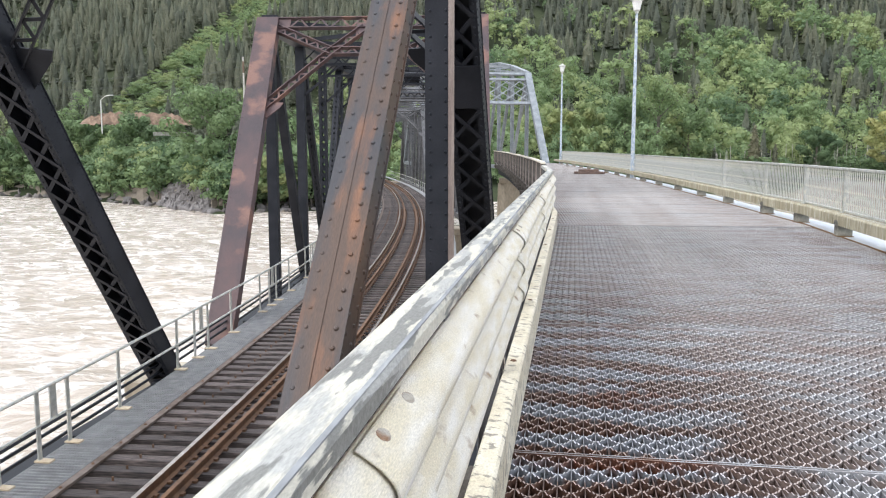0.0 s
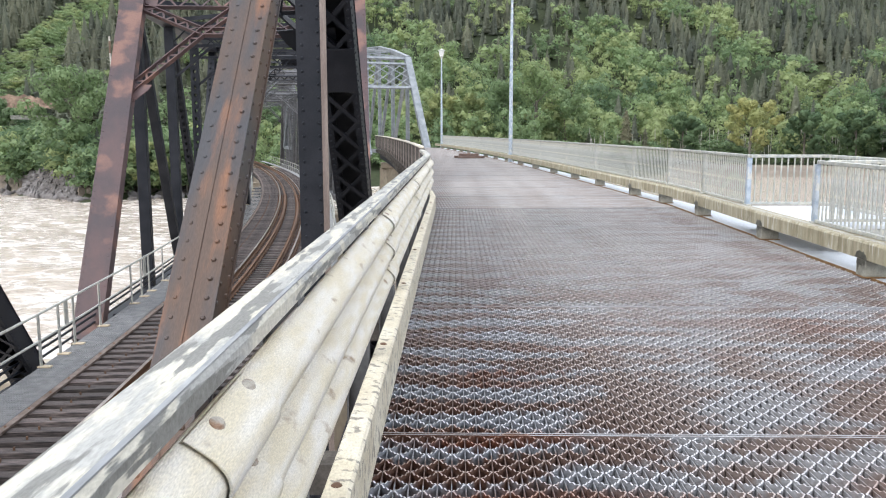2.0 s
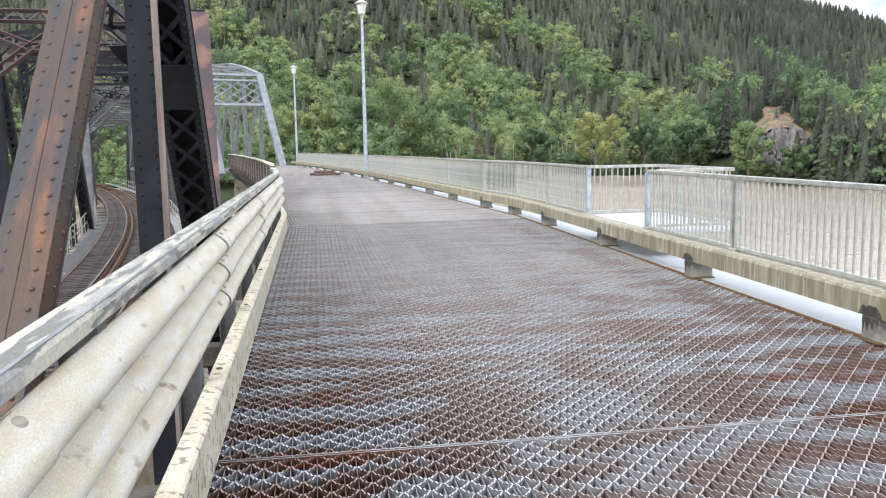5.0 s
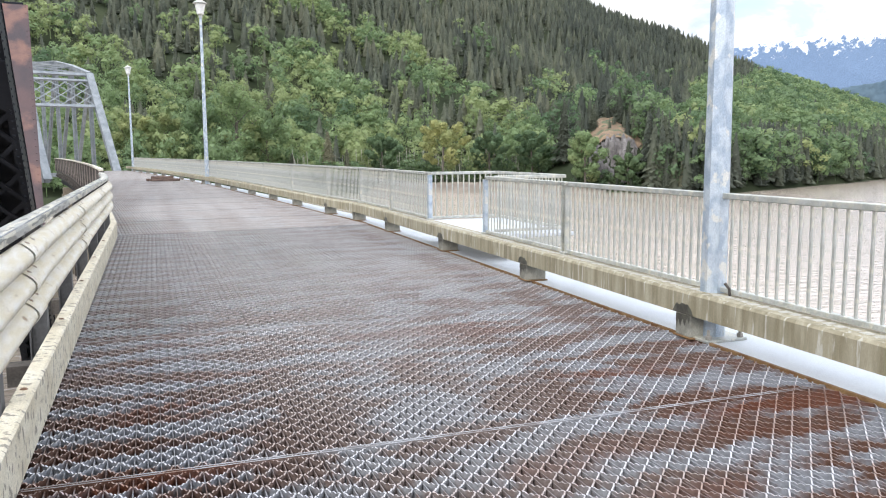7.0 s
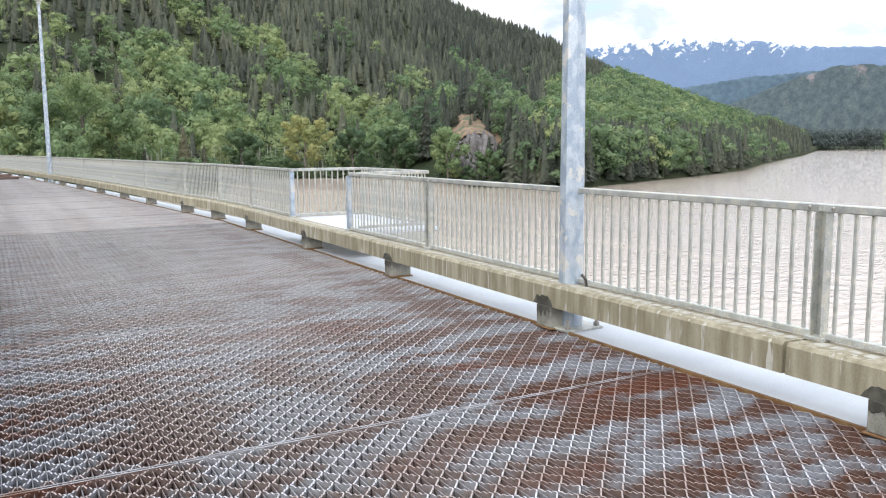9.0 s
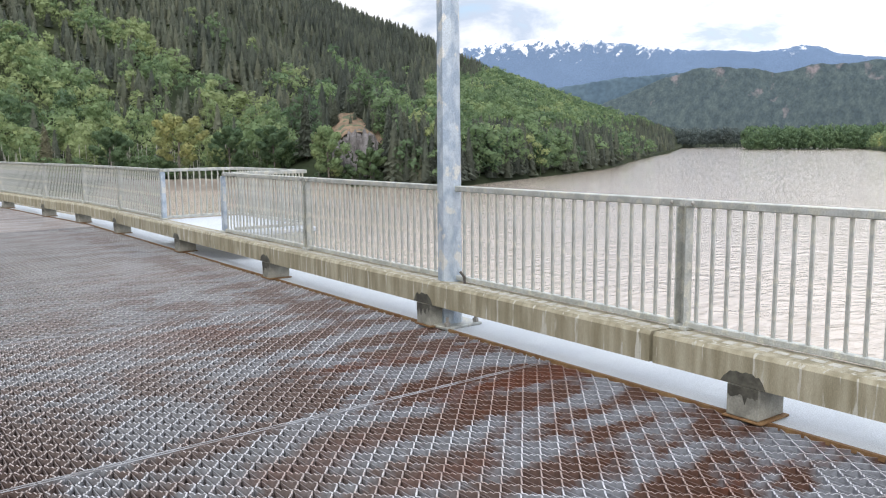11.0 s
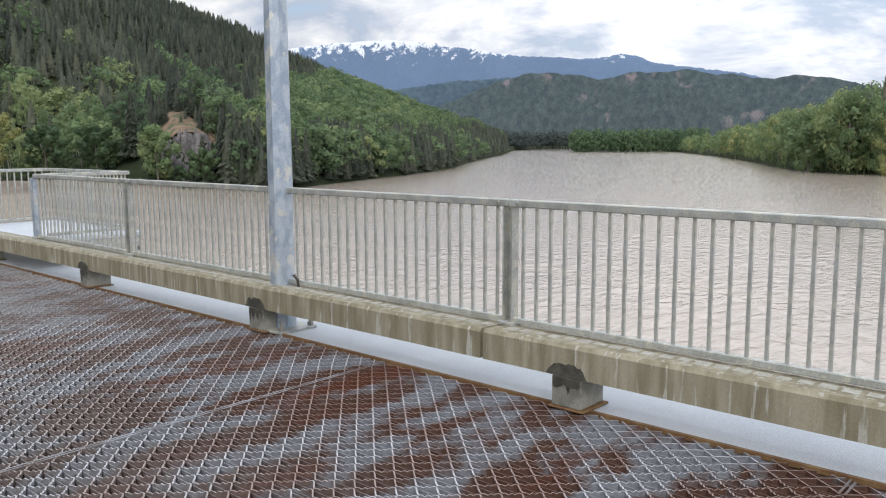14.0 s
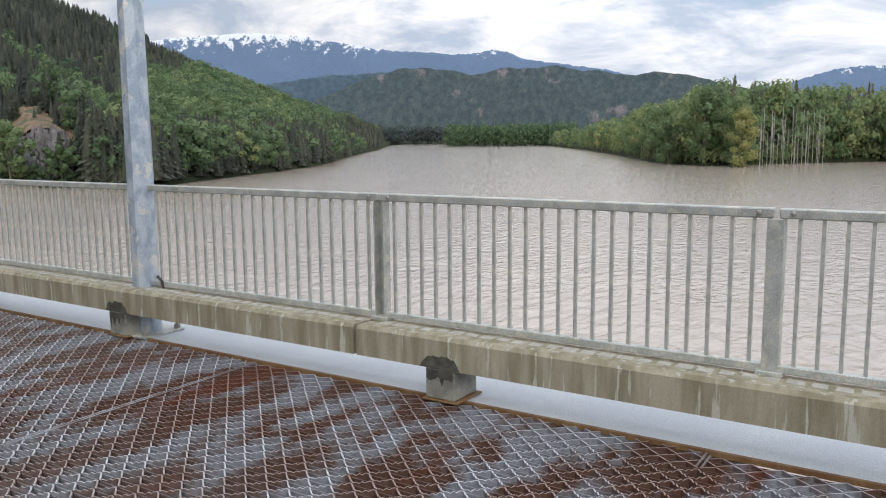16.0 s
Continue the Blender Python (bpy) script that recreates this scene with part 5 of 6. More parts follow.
# ---- street lamps ----
def street_lamp(p, height, label, base=True):
    lamp = thing("street_lamp", label, "street lamp", "bridge lamps", at=p)
    bm = bmesh.new()
    n = 8
    rings = []
    for z, r in ((0.02, 0.105), (1.2, 0.102), (height * 0.5, 0.085), (height - 0.9, 0.06)):
        rings.append([bm.verts.new((r * math.cos((k + 0.5) * math.tau / n), r * math.sin((k + 0.5) * math.tau / n), z)) for k in range(n)])
    for a, b in zip(rings, rings[1:]):
        for k in range(n):
            bm.faces.new((a[k], a[(k + 1) % n], b[(k + 1) % n], b[k]))
    bm.faces.new(rings[0][::-1])
    bm.faces.new(rings[-1])
    part("pole", bm, M_GALV_NEW, lamp)
    bm = bmesh.new()
    box(bm, -0.19, 0.19, -0.19, 0.19, 0.002, 0.024, 0.004)
    part("base_plate", bm, M_GALV, lamp)
    for sx in (-1, 1):
        for sy in (-1, 1):
            bm = bmesh.new()
            pipe(bm, [(sx * 0.15, sy * 0.15, 0.02), (sx * 0.15, sy * 0.15, 0.10)], 0.014, 6)
            bolt = part("anchor_bolt", bm, M_BOLT, lamp)
            bm = bmesh.new()
            pipe(bm, [(sx * 0.15, sy * 0.15, 0.025), (sx * 0.15, sy * 0.15, 0.055)], 0.026, 6)
            part("nut", bm, M_BOLT, bolt)
    h = height - 0.9
    bm = bmesh.new()
    prof = [(0.06, h), (0.09, h + 0.02), (0.09, h + 0.1), (0.16, h + 0.14), (0.16, h + 0.17)]
    rr = [[bm.verts.new((r * math.cos(k * math.tau / 12), r * math.sin(k * math.tau / 12), z)) for k in range(12)] for r, z in prof]
    for a, b in zip(rr, rr[1:]):
        for k in range(12):
            bm.faces.new((a[k], a[(k + 1) % 12], b[(k + 1) % 12], b[k]))
    bm.faces.new(rr[-1])
    part("collar", bm, M_GALV, lamp)
    bm = bmesh.new()
    prof = [(0.15, h + 0.171), (0.25, h + 0.62), (0.20, h + 0.64)]
    rr = [[bm.verts.new((r * math.cos(k * math.tau / 8), r * math.sin(k * math.tau / 8), z)) for k in range(8)] for r, z in prof]
    for a, b in zip(rr, rr[1:]):
        for k in range(8):
            bm.faces.new((a[k], a[(k + 1) % 8], b[(k + 1) % 8], b[k]))
    bm.faces.new(rr[-1])
    bm.faces.new(rr[0][::-1])
    lantern = part("lantern", bm, M_GLASS, lamp, "tapered milky lantern glass")
    bm = bmesh.new()
    prof = [(0.33, h + 0.642), (0.33, h + 0.67), (0.12, h + 0.80), (0.03, h + 0.84), (0.0, h + 0.9)]
    rr = [[bm.verts.new((max(r, 0.003) * math.cos(k * math.tau / 12), max(r, 0.003) * math.sin(k * math.tau / 12), z)) for k in range(12)] for r, z in prof]
    for a, b in zip(rr, rr[1:]):
        for k in range(12):
            bm.faces.new((a[k], a[(k + 1) % 12], b[(k + 1) % 12], b[k]))
    bm.faces.new(rr[0][::-1])
    part("cap", bm, M_GALV, lantern)
    return lamp


street_lamp(at_rail(5.28, 0.225, 0.0), 8.1, "tall galvanised octagonal lamp pole on a bolted base plate")
street_lamp(at_rail(40.4, 0.10, 0.0), 8.7, "tall pale lamp pole with a lantern head")
street_lamp(at_rail(74.0, 0.10, 0.0), 8.9, "tall pale lamp pole with a lantern head")
bm = bmesh.new()
pipe(bm, [at_rail(5.06, 0.21, 0.37), at_rail(5.07, 0.21, 0.43), at_rail(5.10, 0.19, 0.47)], 0.012, 6)
solid("conduit_stub", bm, M_FENCE_OLD, "black cable stub beside the lamp pole", "cable")


# ---- near railway span, its portal and the next span ----
def rivet_rows(bm, m, length, xs, face_y, sign, pitch, r=0.021, z0=0.1):
    """Rows of rivet heads on the face y = face_y of a member's frame."""
    rot = Matrix.Rotation(-sign * math.pi / 2, 4, "X")
    z = z0
    while z < length - 0.05:
        for x in xs:
            dome(bm, m @ Matrix.Translation((x, face_y, z)) @ rot, r, r * 0.65, 6)
        z += pitch


def member(parent, p0, p1, side, w, d, material, style="box", pitch=0.16, rivets=True, name="member", label="", lace=None, seam=False):
    """A riveted member from p0 to p1. side: across the truss. Webs stand at +-w/2 along side; d is the depth in the truss plane.
    box: plated all round; laced: lacing on both faces; cover: plate above (+n) and lacing below."""
    m = frame_of(p0, p1, side)
    L = (Vector(p1) - Vector(p0)).length
    bm = bmesh.new()
    t = 0.018
    if style == "box" and not rivets:
        box(bm, -w / 2, w / 2, -d / 2, d / 2, 0, L, 0.012, 0, m)
        return part(name, bm, material, parent, label)
    for s in (-1, 1):
        x = s * w / 2
        box(bm, min(x, x - s * t), max(x, x - s * t), -d / 2, d / 2, 0, L, 0, 0, m)
        for q in (-1, 1):
            y = q * d / 2
            box(bm, min(x - s * t, x - s * 0.10), max(x - s * t, x - s * 0.10), min(y, y - q * t), max(y, y - q * t), 0, L, 0, 0, m)
    faces = {"box": (), "laced": (-1, 1), "cover": (-1,), "under": (1,)}[style]
    for q in (-1, 1):
        y = q * (d / 2 + 0.002)
        if q in faces:
            step = lace or w * 1.0
            k = int(L / step)
            for i in range(k):
                za, zb = 0.05 + i * step, 0.05 + (i + 1) * step
                for x0, x1, off in ((-w / 2 + 0.05, w / 2 - 0.05, 0.0), (w / 2 - 0.05, -w / 2 + 0.05, 0.012)):
                    a, b = m @ Vector((x0, y + q * off, za)), m @ Vector((x1, y + q * off, min(zb, L - 0.05)))
                    bar(bm, a, b, 0.012, 0.065, m.to_3x3() @ Vector((0, 1, 0)))
            for za in (0.0, L - 0.55):
                box(bm, -w / 2, w / 2, min(y, y + q * 0.014), max(y, y + q * 0.014), za, za + 0.55, 0, 0, m)
        else:
            box(bm, -w / 2 - 0.015, w / 2 + 0.015, min(y, y + q * t), max(y, y + q * t), 0, L, 0, 0, m)
        if rivets:
            rivet_rows(bm, m, L, (-w / 2 + 0.05, w / 2 - 0.05), y + q * (0.012 if q in faces else t), q, pitch)
    if seam:
        for q in (-1, 1):
            y = q * (d / 2 + 0.02)
            box(bm, -w / 2 + 0.01, 0.0, min(y, y + q * 0.006), max(y, y + q * 0.006), 0, L, 0, 0, m)
    if rivets:
        rm = m @ Matrix.Rotation(math.pi / 2, 4, "Z")
        for s in (-1, 1):
            rivet_rows(bm, rm, L, (-d / 2 + 0.05, d / 2 - 0.05), s * w / 2, s, pitch)
    return part(name, bm, material, parent, label)


def plate(parent, pts, normal, t, material, name="gusset"):
    """A flat gusset plate through points, t thick along normal, with rivets round its edge."""
    bm = bmesh.new()
    n = Vector(normal).normalized()
    a = [bm.verts.new(Vector(p) - n * t / 2) for p in pts]
    b = [bm.verts.new(Vector(p) + n * t / 2) for p in pts]
    k = len(pts)
    bm.faces.new(a[::-1])
    bm.faces.new(b)
    for i in range(k):
        bm.faces.new((a[i], a[(i + 1) % k], b[(i + 1) % k], b[i]))
    bmesh.ops.recalc_face_normals(bm, faces=bm.faces)
    return part(name, bm, material, parent)


ZB, ZT = -3.75, 5.85
near = thing("railway_truss", "riveted black and rust brown through truss of the railway bridge", "truss bridge", "railway spans", at=(0, 0, 0))
NR0, NRH, NRE = Vector((-1.70, 1.9, ZB)), Vector((-1.70, 10.1, ZT)), Vector((-1.72, 17.0, ZB))
NL0, NLH, NLE = Vector((-8.30, 1.0, ZB)), Vector((-8.62, 9.08, ZT)), Vector((-8.75, 16.18, ZB))
SX = (1, 0.03, 0)
member(near, NR0, NRH, SX, 0.31, 0.27, M_RUST, "box", 0.15, name="diagonal", label="rust streaked brown diagonal", seam=True)
member(near, (-1.70, 10.1, ZB), NRH, SX, 0.29, 0.30, M_BLACK, "box", 0.155, name="hip_vertical", label="black hip vertical")
member(near, NRE, NRH, SX, 0.56, 0.42, M_BLACK, "cover", 0.12, name="end_post", label="black laced end post", lace=0.52)
member(near, NLE, NLH, SX, 0.56, 0.42, M_BLACK, "cover", 0.12, name="end_post", label="black laced end post", lace=0.52)
member(near, NL0, NLH, SX, 0.30, 0.34, M_BLACK, "laced", 0.2, name="diagonal", rivets=False)
member(near, (-8.5, 9.08, ZB), NLH, SX, 0.36, 0.30, M_BLACK, "laced", 0.2, name="hip_vertical", rivets=False)
bm = bmesh.new()
box(bm, -0.28, 0.28, -0.245, -0.228, 7.39, 8.13, 0.003, 0, frame_of(NRE, NRH, SX))
part("tie_plate", bm, M_BLACK, near)
bm = bmesh.new()
bar(bm, (-1.530, 9.940, ZB), (-1.530, 9.940, ZT), 0.070, 0.03, (1, 0, 0))
part("edge_angle", bm, M_STRIP, near, "thin faded brown edge angle")
for a, b in (((-1.30, -6.0, ZB), NRE), ((-8.1, -7.0, ZB), NLE)):
    member(near, a, b, SX, 0.40, 0.40, M_BLACK, "box", 0.3, False, "bottom_chord")
for a, b in (((-1.45, 0.0, ZT), NRH), ((-8.25, -1.0, ZT), NLH)):
    member(near, a, b, SX, 0.50, 0.45, M_BLACK, "box", 0.3, False, "top_chord")


def portal(parent, L0, LH, R0, RH, material, knee=0.33):
    """Portal bracing between two inclined end posts: top strut, knee braces and lattice."""
    up = (LH - L0).normalized()
    across = (RH - LH).normalized()
    n = across.cross(up)
    W = (RH - LH).length

    def strut(a, b, h, name):
        bm = bmesh.new()
        s = (b - a).normalized()
        q = n.cross(s).normalized()
        for k in (-1, 1):
            bar(bm, a + q * k * h / 2, b + q * k * h / 2, 0.16, 0.03, n)
        c = int((b - a).length / (h * 0.8))
        for i in range(c):
            p, e = a + (b - a) * (i / c), a + (b - a) * ((i + 1) / c)
            s1 = 1 if i % 2 else -1
            bar(bm, p + q * s1 * h / 2, e - q * s1 * h / 2, 0.012, 0.06, n)
        part(name, bm, material, parent)
    strut(LH - up * 0.1, RH - up * 0.1, 0.42, "portal_strut")
    mid_l, mid_r = LH + across * W * 0.32 - up * 1.3, RH - across * W * 0.32 - up * 1.3
    crown_l, crown_r = LH + across * W * 0.47 - up * 0.3, RH - across * W * 0.47 - up * 0.3
    strut(L0.lerp(LH, 1 - knee), mid_l, 0.26, "knee_brace")
    strut(R0.lerp(RH, 1 - knee), mid_r, 0.26, "knee_brace")
    strut(LH - up * 0.3 + across * 0.3, mid_l, 0.26, "portal_brace")
    strut(RH - up * 0.3 - across * 0.3, mid_r, 0.26, "portal_brace")
    strut(mid_l, crown_l, 0.26, "portal_brace")
    strut(mid_r, crown_r, 0.26, "portal_brace")
    strut(mid_l, mid_r, 0.26, "portal_tie")
    top = LH.lerp(RH, 0.5)
    plate(parent, [top - across * 0.5 - up * 0.1, top + across * 0.5 - up * 0.1, top + across * 0.4 - up * 0.6, top - across * 0.4 - up * 0.6], n, 0.03, material)
    for base, sgn in ((L0.lerp(LH, 1 - knee), 1), (R0.lerp(RH, 1 - knee), -1)):
        plate(parent, [base + up * 0.5, base + across * sgn * 0.85 + up * 0.42, base + across * sgn * 0.75 + up * 0.22, base - up * 0.55], n, 0.03, material)
    for base, sgn in ((LH, 1), (RH, -1)):
        plate(parent, [base - up * 0.75 - across * sgn * 0.28, base + up * 0.15 - across * sgn * 0.28, base + up * 0.15 + across * sgn * 0.75, base - up * 0.35 + across * sgn * 0.72], n, 0.03, material)


portal(near, NLE, NLH, NRE, NRH, M_BLACK, 0.335)


def lattice_portal(parent, L0, LH, R0, RH, material):
    """A deep portal of crossing flats between a top and a bottom strut."""
    up, across = (LH - L0), (RH - LH)
    n = across.cross(up).normalized()
    lo, hi = 0.68, 0.93
    for t, h in ((lo, 0.28), (hi, 0.22), (0.99, 0.26)):
        bm = bmesh.new()
        bar(bm, L0 + up * t, R0 + (RH - R0) * t, 0.2, h, n)
        part("portal_strut", bm, material, parent)

    def at(u, v):
        a, b = L0 + up * (lo + (hi - lo) * v), R0 + (RH - R0) * (lo + (hi - lo) * v)
        return a.lerp(b, u)
    for sg in (1, -1):
        for k in range(-2, 5):
            u0, u1 = k / 4.5, (k + 3) / 4.5
            a, b = max(u0, 0.0), min(u1, 1.0)
            if b - a < 0.05:
                continue
            va, vb = (a - u0) / (u1 - u0), (b - u0) / (u1 - u0)
            p, q = (at(a, va), at(b, vb)) if sg > 0 else (at(1 - a, va), at(1 - b, vb))
            bm = bmesh.new()
            bar(bm, p + n * 0.02 * sg, q + n * 0.02 * sg, 0.03, 0.085, n)
            part("lattice_bar", bm, material, parent)


def span(label, L0, R0, axis, length, ends, panels, ZH, mats, crown=0.0):
    """A through truss. L0, R0: feet of the near end posts; axis: horizontal unit direction; ends: run of the end panels."""
    th = thing("railway_truss", label, "truss bridge", "railway spans", at=(0, 0, 0))
    ax = Vector(axis).normalized()
    stations = [ends + (length - 2 * ends) * k / panels for k in range(panels + 1)]
    tops = {}
    for side, P in (("L", Vector(L0)), ("R", Vector(R0))):
        sx = ax.cross(Vector((0, 0, 1)))
        B = [P] + [P + ax * s for s in stations] + [P + ax * length]
        T = [b + Vector((0, 0, ZH - P.z + crown * math.sin(math.pi * k / panels))) for k, b in enumerate(B[1:-1])]
        tops[side] = (B, T)
        member(th, B[0], T[0], sx, 0.68, 0.42, mats[0], "under", 0.22, True, "end_post", lace=0.55)
        member(th, B[-1], T[-1], sx, 0.60, 0.42, mats[1], "cover", 0.4, False, "end_post", lace=0.6)
        for ta, tb in zip(T, T[1:]):
            member(th, ta, tb, sx, 0.50, 0.45, mats[1], "box", 0.4, False, "top_chord")
        member(th, B[0], B[-1], sx, 0.40, 0.42, mats[1], "box", 0.4, False, "bottom_chord")
        half = len(T) / 2
        for k, (b, t) in enumerate(zip(B[1:-1], T)):
            member(th, b, t, sx, 0.34, 0.32, mats[1], "laced" if k > 1 or crown else "box", 0.3, False, "vertical", lace=0.34)
            if k + 1 < len(T):
                if k + 0.5 < half - 0.5:
                    member(th, t, B[k + 2], sx, 0.30, 0.28, mats[1], "laced" if k else "box", 0.3, False, "diagonal", lace=0.30)
                else:
                    member(th, b, T[k + 1], sx, 0.30, 0.28, mats[1], "laced", 0.3, False, "diagonal", lace=0.30)
    (BL, TL), (BR, TR) = tops["L"], tops["R"]
    if crown:
        lattice_portal(th, BL[0], TL[0], BR[0], TR[0], mats[0])
    else:
        portal(th, BL[0], TL[0], BR[0], TR[0], mats[0])
    portal(th, BL[-1], TL[-1], BR[-1], TR[-1], mats[1])
    for k in range(1, len(TL) - 1):
        bm = bmesh.new()
        for dz in (-0.1, -0.9):
            bar(bm, TL[k] + Vector((0, 0, dz)), TR[k] + Vector((0, 0, dz)), 0.12, 0.10, ax)
        W = TR[k] - TL[k]
        for i in range(8):
            a = TL[k] + W * (i / 8) + Vector((0, 0, -0.1 if i % 2 else -0.9))
            b = TL[k] + W * ((i + 1) / 8) + Vector((0, 0, -0.9 if i % 2 else -0.1))
            bar(bm, a, b, 0.05, 0.05, ax)
        for A, C, sg in ((TL, BL, 1), (TR, BR, -1)):
            bar(bm, A[k] + Vector((0, 0, -2.2)), A[k] + W.normalized() * sg * 1.6 + Vector((0, 0, -0.9)), 0.09, 0.09, ax)
        part("sway_frame", bm, mats[1], th)
    for k in range(len(TL) - 1):
        bm = bmesh.new()
        bar(bm, TL[k], TR[k + 1], 0.14, 0.12, (0, 0, 1))
        bar(bm, TR[k], TL[k + 1], 0.14, 0.12, (0, 0, 1))
        part("top_lateral", bm, mats[1], th)
    return th


span("riveted railway truss with a faded oxide red portal", (-9.22, 19.7, ZB), (-2.35, 20.2, ZB), (-0.135, 1, 0), 33.0, 6.5, 4, ZT - 0.22, (M_PURPLE, M_BLACK))
span("grey riveted railway truss on the curve", (-14.2, 54.5, ZB), (-7.4, 56.0, ZB), (-0.245, 1, 0), 33.0, 6.9, 5, ZT + 0.3, (M_GREYTRUSS, M_GREYTRUSS))
span("grey riveted railway truss on the far curve", (-22.9, 88.5, ZB), (-16.2, 90.3, ZB), (-0.30, 1, 0), 40.0, 6.9, 6, ZT + 0.3, (M_GREYTRUSS, M_GREYTRUSS))

# silver road truss beyond the bend
road_truss = span("silver painted through truss over the road", (-8.5, 79.0, -0.8), (-2.75, 81.4, -0.8), (-0.42, 1, 0), 42.0, 6.2, 6, 9.2, (M_SILVER, M_SILVER), crown=2.2)
road_truss.name = "road_truss"
road_truss["group"] = ""


# ---- railway track ----
def track_dir(y):
    return Vector((track_x(y + 0.3) - track_x(y - 0.3), 0.6, 0)).normalized()


def at_track(y, off, z):
    d = track_dir(y)
    return Vector((track_x(y), y, z)) + Vector((d.y, -d.x, 0)) * off


def sweep_track(prof, ys, closed=True, mi=None):
    bm = bmesh.new()
    n = len(prof)
    rings = [[bm.verts.new(at_track(y, o, z)) for o, z in prof] for y in ys]
    for a, b in zip(rings, rings[1:]):
        for k in range(n):
            f = bm.faces.new((a[k], a[(k + 1) % n], b[(k + 1) % n], b[k]))
            if mi and k in mi:
                f.material_index = 1
    bm.faces.new(rings[0][::-1])
    bm.faces.new(rings[-1])
    bmesh.ops.recalc_face_normals(bm, faces=bm.faces)
    return bm


TRACK_Y = list(np.linspace(-6, 130, 120))


def rail_prof(o, top):
    return [(o - 0.07, RZ + 0.01), (o - 0.07, RZ + 0.022), (o - 0.012, RZ + 0.04), (o - 0.012, top - 0.045), (o - 0.036, top - 0.035), (o - 0.034, top - 0.004), (o + 0.034, top - 0.004), (o + 0.036, top - 0.035), (o + 0.012, top - 0.045), (o + 0.012, RZ + 0.04), (o + 0.07, RZ + 0.022), (o + 0.07, RZ + 0.01)]


for o in (-0.7525, 0.7525):
    tagged(new("rail", finish(sweep_track(rail_prof(o, RZ + 0.18), TRACK_Y, mi=(5,)), [M_RAIL, M_RAILTOP])), "rusty running rail with a worn bright head", "rail", "running rails")
for o in (-0.40, 0.40):
    tagged(new("guard_rail", finish(sweep_track(rail_prof(o, RZ + 0.16), TRACK_Y), [M_RAIL])), "rusty inner guard rail", "rail", "guard rails")
bed = thing("railway_deck", "open timber tie deck of the railway bridge", "railway deck", kind="structure", at=(0, 0, 0))
bm = bmesh.new()
box(bm, -2.15, 2.0, -0.105, 0.105, -0.21, 0.0, 0.008)
tie_me = finish(bm, M_TIE)
y = -4.0
ties = []
while y < 104:
    ties.append(y)
    y += 0.43
for i, y in enumerate(ties[:300]):
    d = track_dir(y)
    ob = part("tie", tie_me, None, bed)
    m = Matrix(((d.y, d.x, 0, 0), (-d.x, d.y, 0, 0), (0, 0, 1, 0), (0, 0, 0, 1)))
    m.translation = (track_x(y), y, RZ + 0.008 + 0.004 * math.sin(i * 12.9))
    ob.matrix_local = m
# spikes and clips along the left rails, and bolts of the guard timber
bm = bmesh.new()
for i, y in enumerate(ties[:150]):
    for o in (-0.86, -0.64, -0.52, -0.30, 0.30, 0.52, 0.64, 0.86):
        p = at_track(y + 0.04 * math.sin(i * 7 + o * 9), o, RZ + 0.012)
        box(bm, -0.028, 0.028, -0.04, 0.04, 0, 0.035, 0, 0, Matrix.Translation(p))
    for o in (-1.50,):
        pipe(bm, [at_track(y, o, RZ), at_track(y, o, RZ + 0.06)], 0.018, 5)
part("rail_clip", bm, M_RAIL, bed)["kind"] = "stuff"
bm = sweep_track([(-2.09, RZ + 0.018), (-2.09, RZ + 0.06), (-1.97, RZ + 0.06), (-1.97, RZ + 0.018)], TRACK_Y)
part("tie_spacer", bm, M_SPACER, bed, "rusty steel tie spacing bar with bolts")
bm = bmesh.new()
for y in ties[:150:2]:
    dome(bm, Matrix.Translation(at_track(y, -2.03, RZ + 0.06)), 0.028, 0.025, 6)
part("spacer_bolt", bm, M_RAIL, bed)["kind"] = "stuff"
for o in (-1.2, 1.2):
    bm = sweep_track([(o - 0.2, RZ - 1.1), (o - 0.2, RZ - 0.23), (o + 0.2, RZ - 0.23), (o + 0.2, RZ - 1.1)], TRACK_Y)
    part("stringer", bm, M_BLACK, bed)

# walkway with handrail beside the track
walkway = thing("walkway", "grey steel grating walkway beside the track", "walkway", kind="structure", at=(0, 0, 0))
bm = bmesh.new()
W0, W1 = -2.92, -2.14
for o in np.arange(W0, W1 + 0.001, 0.048):
    pts = [at_track(y, float(o), RZ + 0.02) for y in np.linspace(2, 70, 46)]
    for a, b in zip(pts, pts[1:]):
        bar(bm, a, b, 0.012, 0.035, (1, 0, 0))
for y in np.arange(2, 34, 0.10):
    bar(bm, at_track(float(y), W0, RZ + 0.03), at_track(float(y), W1, RZ + 0.03), 0.014, 0.012, (0, 1, 0))
part("grating", bm, M_WALKGRATE, walkway)["kind"] = "stuff"
bm = bmesh.new()
for y in np.arange(3, 70, 3.0):
    a, b = at_track(float(y), W0 - 0.2, RZ - 0.1), at_track(float(y), W1 + 0.5, RZ - 0.1)
    bar(bm, a, b, 0.12, 0.14, (0, 1, 0))
part("bracket", bm, M_BLACK, walkway)

HR_OFF = W0 + 0.03
hr = thing("handrail", "galvanised walkway handrail with flat posts", "handrail", at=(0, 0, 0))
for z, w in ((1.12, 0.045), (0.58, 0.04)):
    bm = bmesh.new()
    pipe(bm, [at_track(float(y), HR_OFF, RZ + z) for y in np.linspace(3, 72, 60)], w / 1.7, 6)
    part("rail_tube", bm, M_GALV, hr)
k = 0
